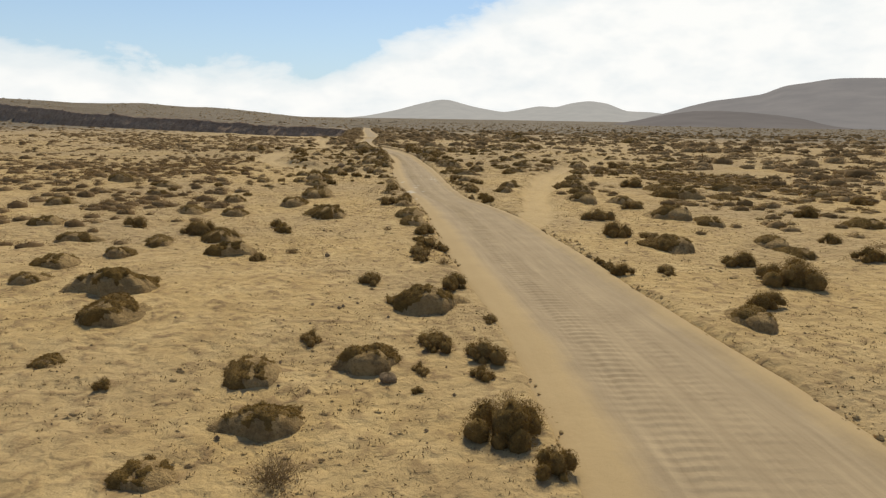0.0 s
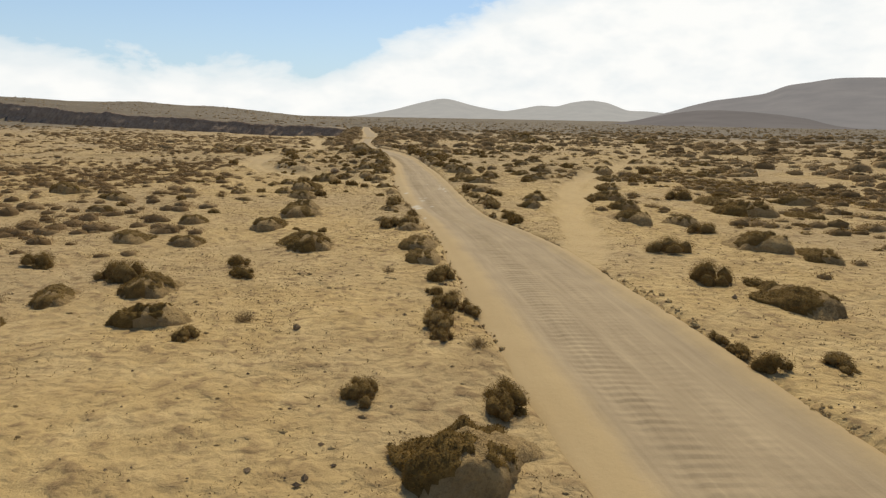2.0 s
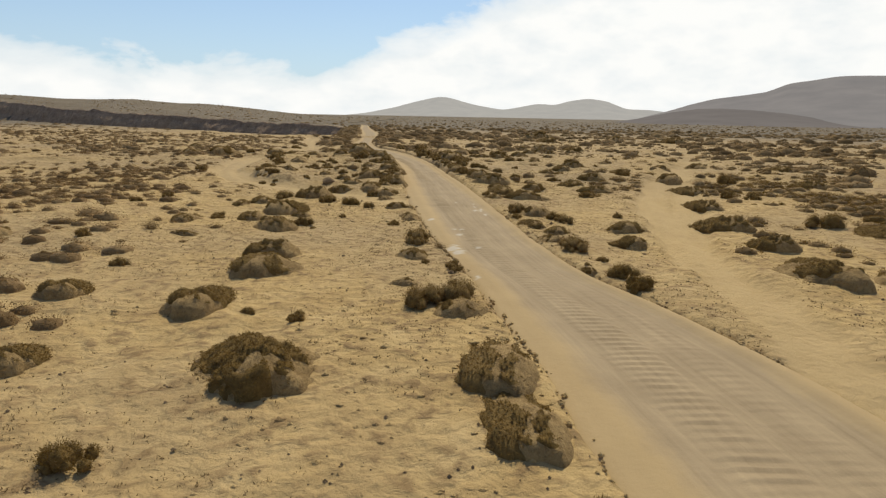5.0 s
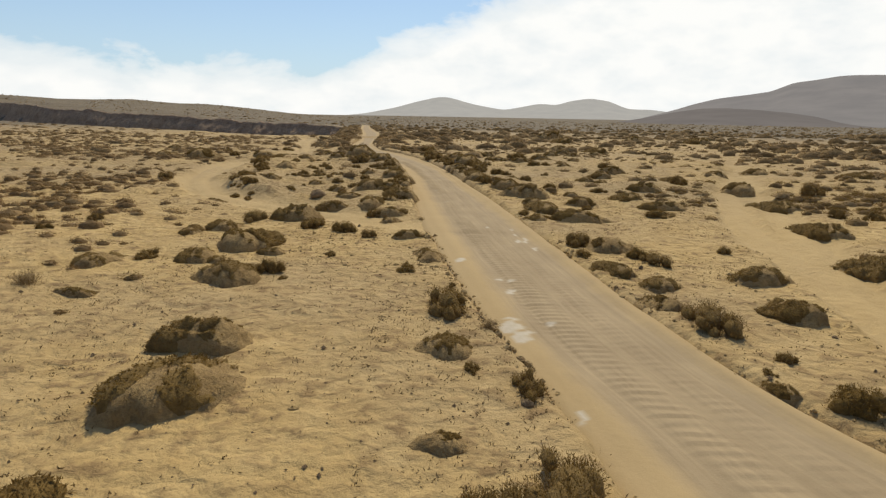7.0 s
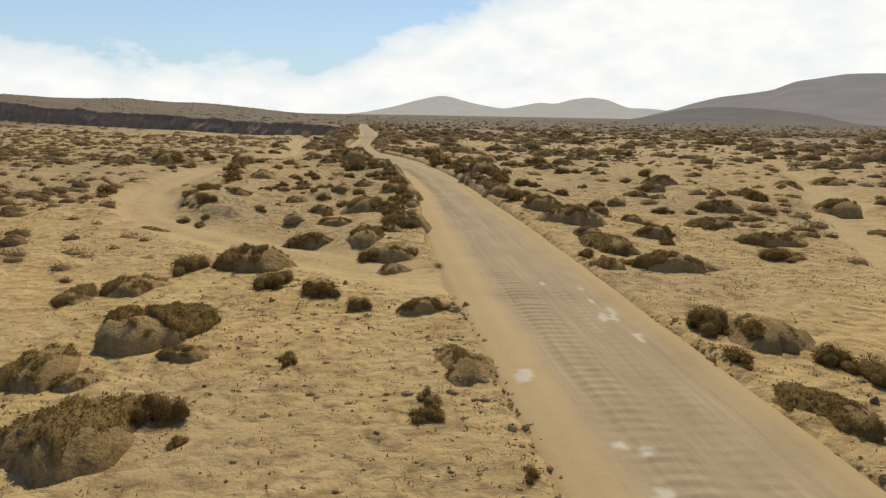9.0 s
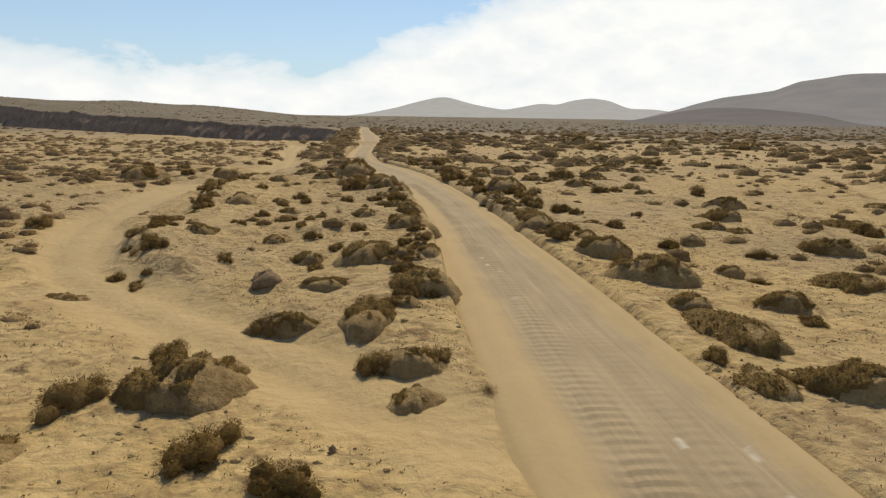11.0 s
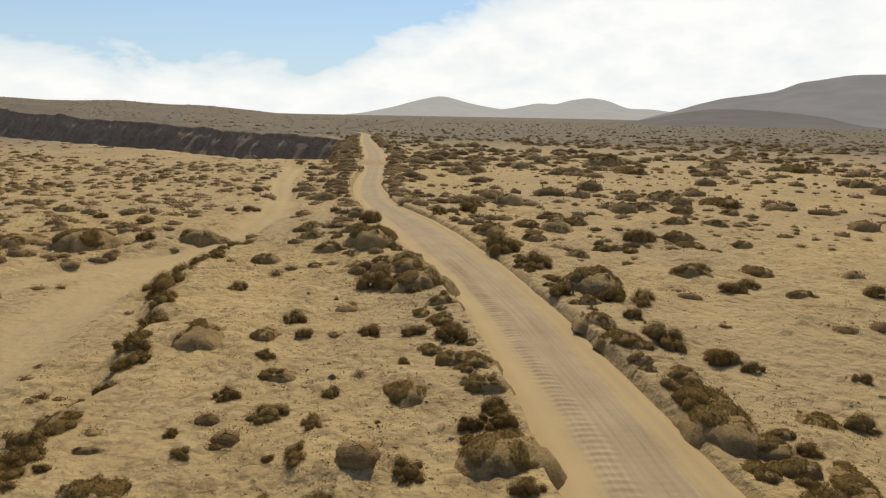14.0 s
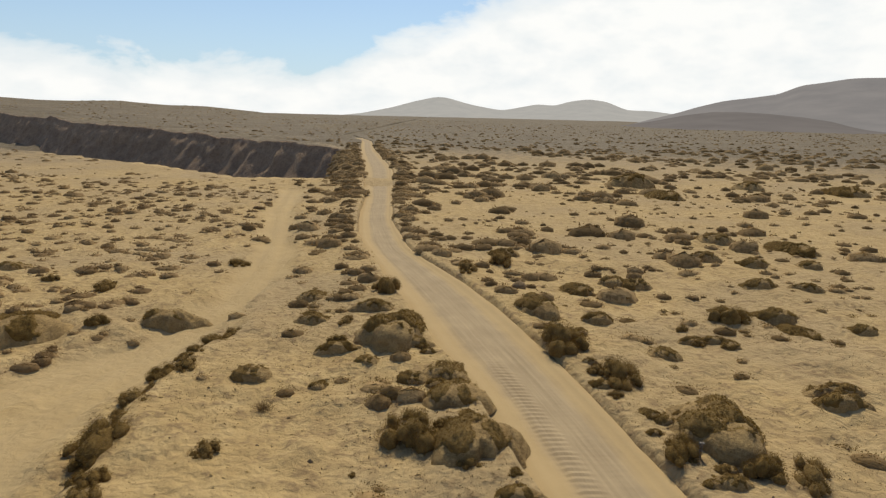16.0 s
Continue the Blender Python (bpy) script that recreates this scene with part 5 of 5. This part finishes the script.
def joined_domes(P, tall, shrink, mat, gen, simple):
    """Many small jagged domes in one mesh."""
    x, y, r = P.T
    rows, cols = (3, 6) if simple else (3, 8)
    ee, aa = np.meshgrid(np.array([-0.2, 0.55, 1.5708] if simple else [-0.2, 0.6, 1.5708]), np.arange(cols) * 2 * np.pi / cols, indexing="ij")
    unit = np.stack([np.cos(ee) * np.cos(aa), np.cos(ee) * np.sin(aa), np.sin(ee)], -1).reshape(-1, 3)
    k = shrink * gen.uniform(0.84, 1.14, (len(P), len(unit)))
    V = unit[None] * k[..., None] * np.stack([r, 0.85 * r, r * tall], 1)[:, None] + np.stack([x, y, ground_z(x, y) - 0.03], 1)[:, None]
    F = grid_faces(rows, cols, True)[None] + (np.arange(len(P)) * len(unit))[:, None, None]
    return mesh_from("domes", V.reshape(-1, 3), F.reshape(-1, 4), mat, True)


def joined_leaves(P, tall, count, mat, gen):
    """Leaf blades over uneven domes, in one mesh."""
    x, y, r = P.T
    idx = np.repeat(np.arange(len(P)), count)
    n = gen.normal(size=(len(idx), 3))
    n /= np.linalg.norm(n, axis=1)[:, None]
    n[:, 2] = np.abs(n[:, 2])
    lobes = 1 + 0.22 * np.sin(3 * np.arctan2(n[:, 1], n[:, 0]) + 5 * idx) + 0.12 * np.sin(7 * np.arctan2(n[:, 1], n[:, 0]) + 3 * idx)
    p = np.stack([x, y, ground_z(x, y)], 1)[idx] + n * np.stack([r[idx], 0.85 * r[idx], r[idx] * tall[idx]], 1) * (lobes * gen.uniform(0.7, 1.05, len(idx)))[:, None]
    v, f = blades(p, n, 1.0, 0.28, 0.7, gen)
    tri = p[:, None] + (v.reshape(-1, 3, 3) - p[:, None]) * ((0.040 + 0.030 * r[idx]) if count > 80 else (0.055 + 0.13 * r[idx]))[:, None, None]
    return mesh_from("leaves", tri.reshape(-1, 3), f, mat, False)


def build_far_scrub():
    gen = np.random.default_rng(12)
    P = far_scrub()
    tall = gen.uniform(0.30, 0.66, len(P))
    close = (P[:, 1] < 135) & (np.abs(P[:, 0] + 6) < 42)
    middle = (P[:, 1] < 215) & ~close
    far = ~close & ~middle
    label = "scattered low brown scrub over the plain"
    west = P[:, 0] < np.interp(P[:, 1], *LEFT_EDGE) - 12
    P[west & (P[:, 1] < 330), 2] *= 0.74
    tall = np.where(west & ~close, 0.75 * tall, tall)
    P[close, 2] = np.minimum(P[close, 2], 0.95)
    for name, pick, shrink, leaves in (("near_scrub", close, 0.78, 170), ("mid_scrub", middle, 0.92, 24), ("far_scrub", far, 1.0, 0)):
        for where, dome, leaf in ((west, BROWN_DOME, FAR_LEAF), (~west, DARK_DOME, LEAF if leaves > 80 else FAR_LEAF)):
            both = pick & where
            tagged(new(name, joined_domes(P[both], tall[both], shrink, dome, gen, not leaves)), label, "scrub", kind="stuff")
            if leaves:
                me = joined_leaves(P[both], tall[both], leaves, leaf, gen)
                tagged(new(name + "_leaves", me), "small leaves of the scattered scrub", "scrub", kind="stuff")


build_far_scrub()


def build_tufts():
    """Dry tufts, crumbs and pebbles over the sand."""
    gen = np.random.default_rng(21)
    n = 34000
    y = 12 + 125 * gen.random(n)
    left, right = edges(y)
    x = np.where(gen.random(n) < 0.6, left - 0.2 - np.abs(gen.normal(0, 13, n)), right + 0.2 + np.abs(gen.normal(0, 12, n)))
    ok = clear_of_roads(x, y, 0.1) & (fbm(x, y, 5, 3, 91) + gen.uniform(-0.5, 0.5, n) > -0.15)
    x, y = x[ok], y[ok]
    z = ground_z(x, y)
    size = gen.lognormal(-2.35, 0.55, len(x))
    idx = np.repeat(np.arange(len(x)), 7)
    off = gen.normal(size=(len(idx), 3)) * np.array([1.0, 0.8, 0.12]) * size[idx][:, None]
    p = np.stack([x, y, z], 1)[idx] + off
    v, f = blades(p, np.tile((0, 0, 0.7), (len(p), 1)), 0.062, 0.012, 0.9, gen)
    me = mesh_from("tufts", v, f, TUFT, False)
    tagged(new("dry_tufts", me), "tiny dry tufts and twigs strewn over sand", "dry plants", kind="stuff")
    n = 6000
    y = 12 + 110 * gen.random(n)
    left, right = edges(y)
    x = np.where(gen.random(n) < 0.62, left - 0.1 - np.abs(gen.normal(0, 8, n)), right + 0.1 + np.abs(gen.normal(0, 7, n)))
    ok = clear_of_roads(x, y, 0.05)
    x, y = x[ok], y[ok]
    z = ground_z(x, y)
    s = gen.lognormal(-3.9, 0.5, len(x))
    octa = np.array([(1, 0, 0), (0, 1, 0), (-1, 0, 0), (0, -1, 0), (0, 0, 0.8), (0, 0, -0.4)], float)
    V = octa[None] * gen.uniform(0.6, 1.3, (len(x), 6, 1)) * s[:, None, None] + np.stack([x, y, z + 0.3 * s], 1)[:, None]
    F = np.array([(0, 1, 4), (1, 2, 4), (2, 3, 4), (3, 0, 4), (1, 0, 5), (2, 1, 5), (3, 2, 5), (0, 3, 5)])[None] + (6 * np.arange(len(x)))[:, None, None]
    me = mesh_from("pebbles", V.reshape(-1, 3), F.reshape(-1, 3), ROCK, False)
    tagged(new("pebbles", me), "small dark pebbles and clods strewn over sand", "pebbles", kind="stuff")


build_tufts()


def build_edge_clods():
    """Crumbled earth along both edges of the road."""
    gen = np.random.default_rng(31)
    n = 2600
    y = 12 + 125 * gen.random(n)
    left, right = edges(y)
    on_right = gen.random(n) < 0.6
    x = np.where(on_right, right - 0.15 + np.abs(gen.normal(0, 0.35, n)), left + 0.1 - np.abs(gen.normal(0, 0.3, n)))
    ok = (fbm(x, y, 3.5, 3, 95) + gen.uniform(-0.4, 0.4, n) > 0.0) & (track_wear(x, y) < 0.3) & (y < 82)
    x, y = x[ok], y[ok]
    s = gen.lognormal(-3.2, 0.5, len(x))
    z = np.maximum(ground_z(x, y), 0.0)
    ee, aa = np.meshgrid(np.array([-0.5, 0.2, 0.8, 1.45]), np.arange(6) * np.pi / 3, indexing="ij")
    unit = np.stack([np.cos(ee) * np.cos(aa), np.cos(ee) * np.sin(aa), 0.75 * np.sin(ee)], -1).reshape(-1, 3)
    V = unit[None] * gen.uniform(0.7, 1.3, (len(x), len(unit), 1)) * s[:, None, None] + np.stack([x, y, z + 0.1 * s], 1)[:, None]
    F = grid_faces(4, 6, True)[None] + (len(unit) * np.arange(len(x)))[:, None, None]
    me = mesh_from("clods", V.reshape(-1, 3), F.reshape(-1, 4), SAND, False)
    tagged(new("earth_clods", me), "crumbled sandy clods along the edge of the road", "clods", kind="stuff")


build_edge_clods()


def marker_post(x, y):
    """A short leaning grey stake beside the bushes."""
    ob = new("marker_post")
    ob.location = (x, y, max(float(ground_z(np.array([x]), np.array([y]))[0]), 0) - 0.05)
    tagged(ob, "short weathered grey wooden stake among bushes", "post")
    bm = bmesh.new()
    bmesh.ops.create_cube(bm, size=1.0)
    for v in bm.verts:
        v.co = Vector((v.co.x * 0.10, v.co.y * 0.07, (v.co.z + 0.5) * 0.62))
        if v.co.z > 0.3:
            v.co.x += 0.03
    bmesh.ops.bevel(bm, geom=bm.edges[:], offset=0.008, segments=1, affect="EDGES")
    me = bpy.data.meshes.new("stake")
    bm.to_mesh(me)
    bm.free()
    me.materials.append(POST)
    part("stake", me, ob)
    bm = bmesh.new()
    bmesh.ops.create_cube(bm, size=1.0)
    for v in bm.verts:
        v.co = Vector((v.co.x * 0.17 + 0.03, v.co.y * 0.11, 0.62 + v.co.z * 0.05))
    bmesh.ops.bevel(bm, geom=bm.edges[:], offset=0.01, segments=1, affect="EDGES")
    me = bpy.data.meshes.new("cap")
    bm.to_mesh(me)
    bm.free()
    me.materials.append(POST)
    part("cap", me, ob)


marker_post(-4.54, 115.64)


def build_crumbs():
    """Low crusted lumps of sand, a hand wide, all over the ground beside the road."""
    gen = np.random.default_rng(51)
    n = 5000
    y = 13 + 112 * gen.random(n)
    left, right = edges(y)
    x = np.where(gen.random(n) < 0.62, left - 0.3 - np.abs(gen.normal(0, 8, n)), right + 0.3 + np.abs(gen.normal(0, 7, n)))
    ok = clear_of_roads(x, y, 0.2) & (fbm(x, y, 4, 3, 191) + gen.uniform(-0.5, 0.5, n) > 0.0)
    x, y = x[ok], y[ok]
    s = np.minimum(gen.lognormal(-2.75, 0.4, len(x)), 0.14)
    ee, aa = np.meshgrid(np.array([-0.3, 0.5, 1.4]), np.arange(6) * np.pi / 3, indexing="ij")
    unit = np.stack([np.cos(ee) * np.cos(aa), 0.7 * np.cos(ee) * np.sin(aa), 0.42 * np.sin(ee)], -1).reshape(-1, 3)
    V = unit[None] * gen.uniform(0.6, 1.3, (len(x), len(unit), 1)) * s[:, None, None] + np.stack([x, y, ground_z(x, y)], 1)[:, None]
    F = grid_faces(3, 6, True)[None] + (len(unit) * np.arange(len(x)))[:, None, None]
    me = mesh_from("crumbs", V.reshape(-1, 3), F.reshape(-1, 4), SAND, True)
    tagged(new("sand_crumbs", me), "small crusted lumps of sand on the ground", "clods", kind="stuff")


build_crumbs()
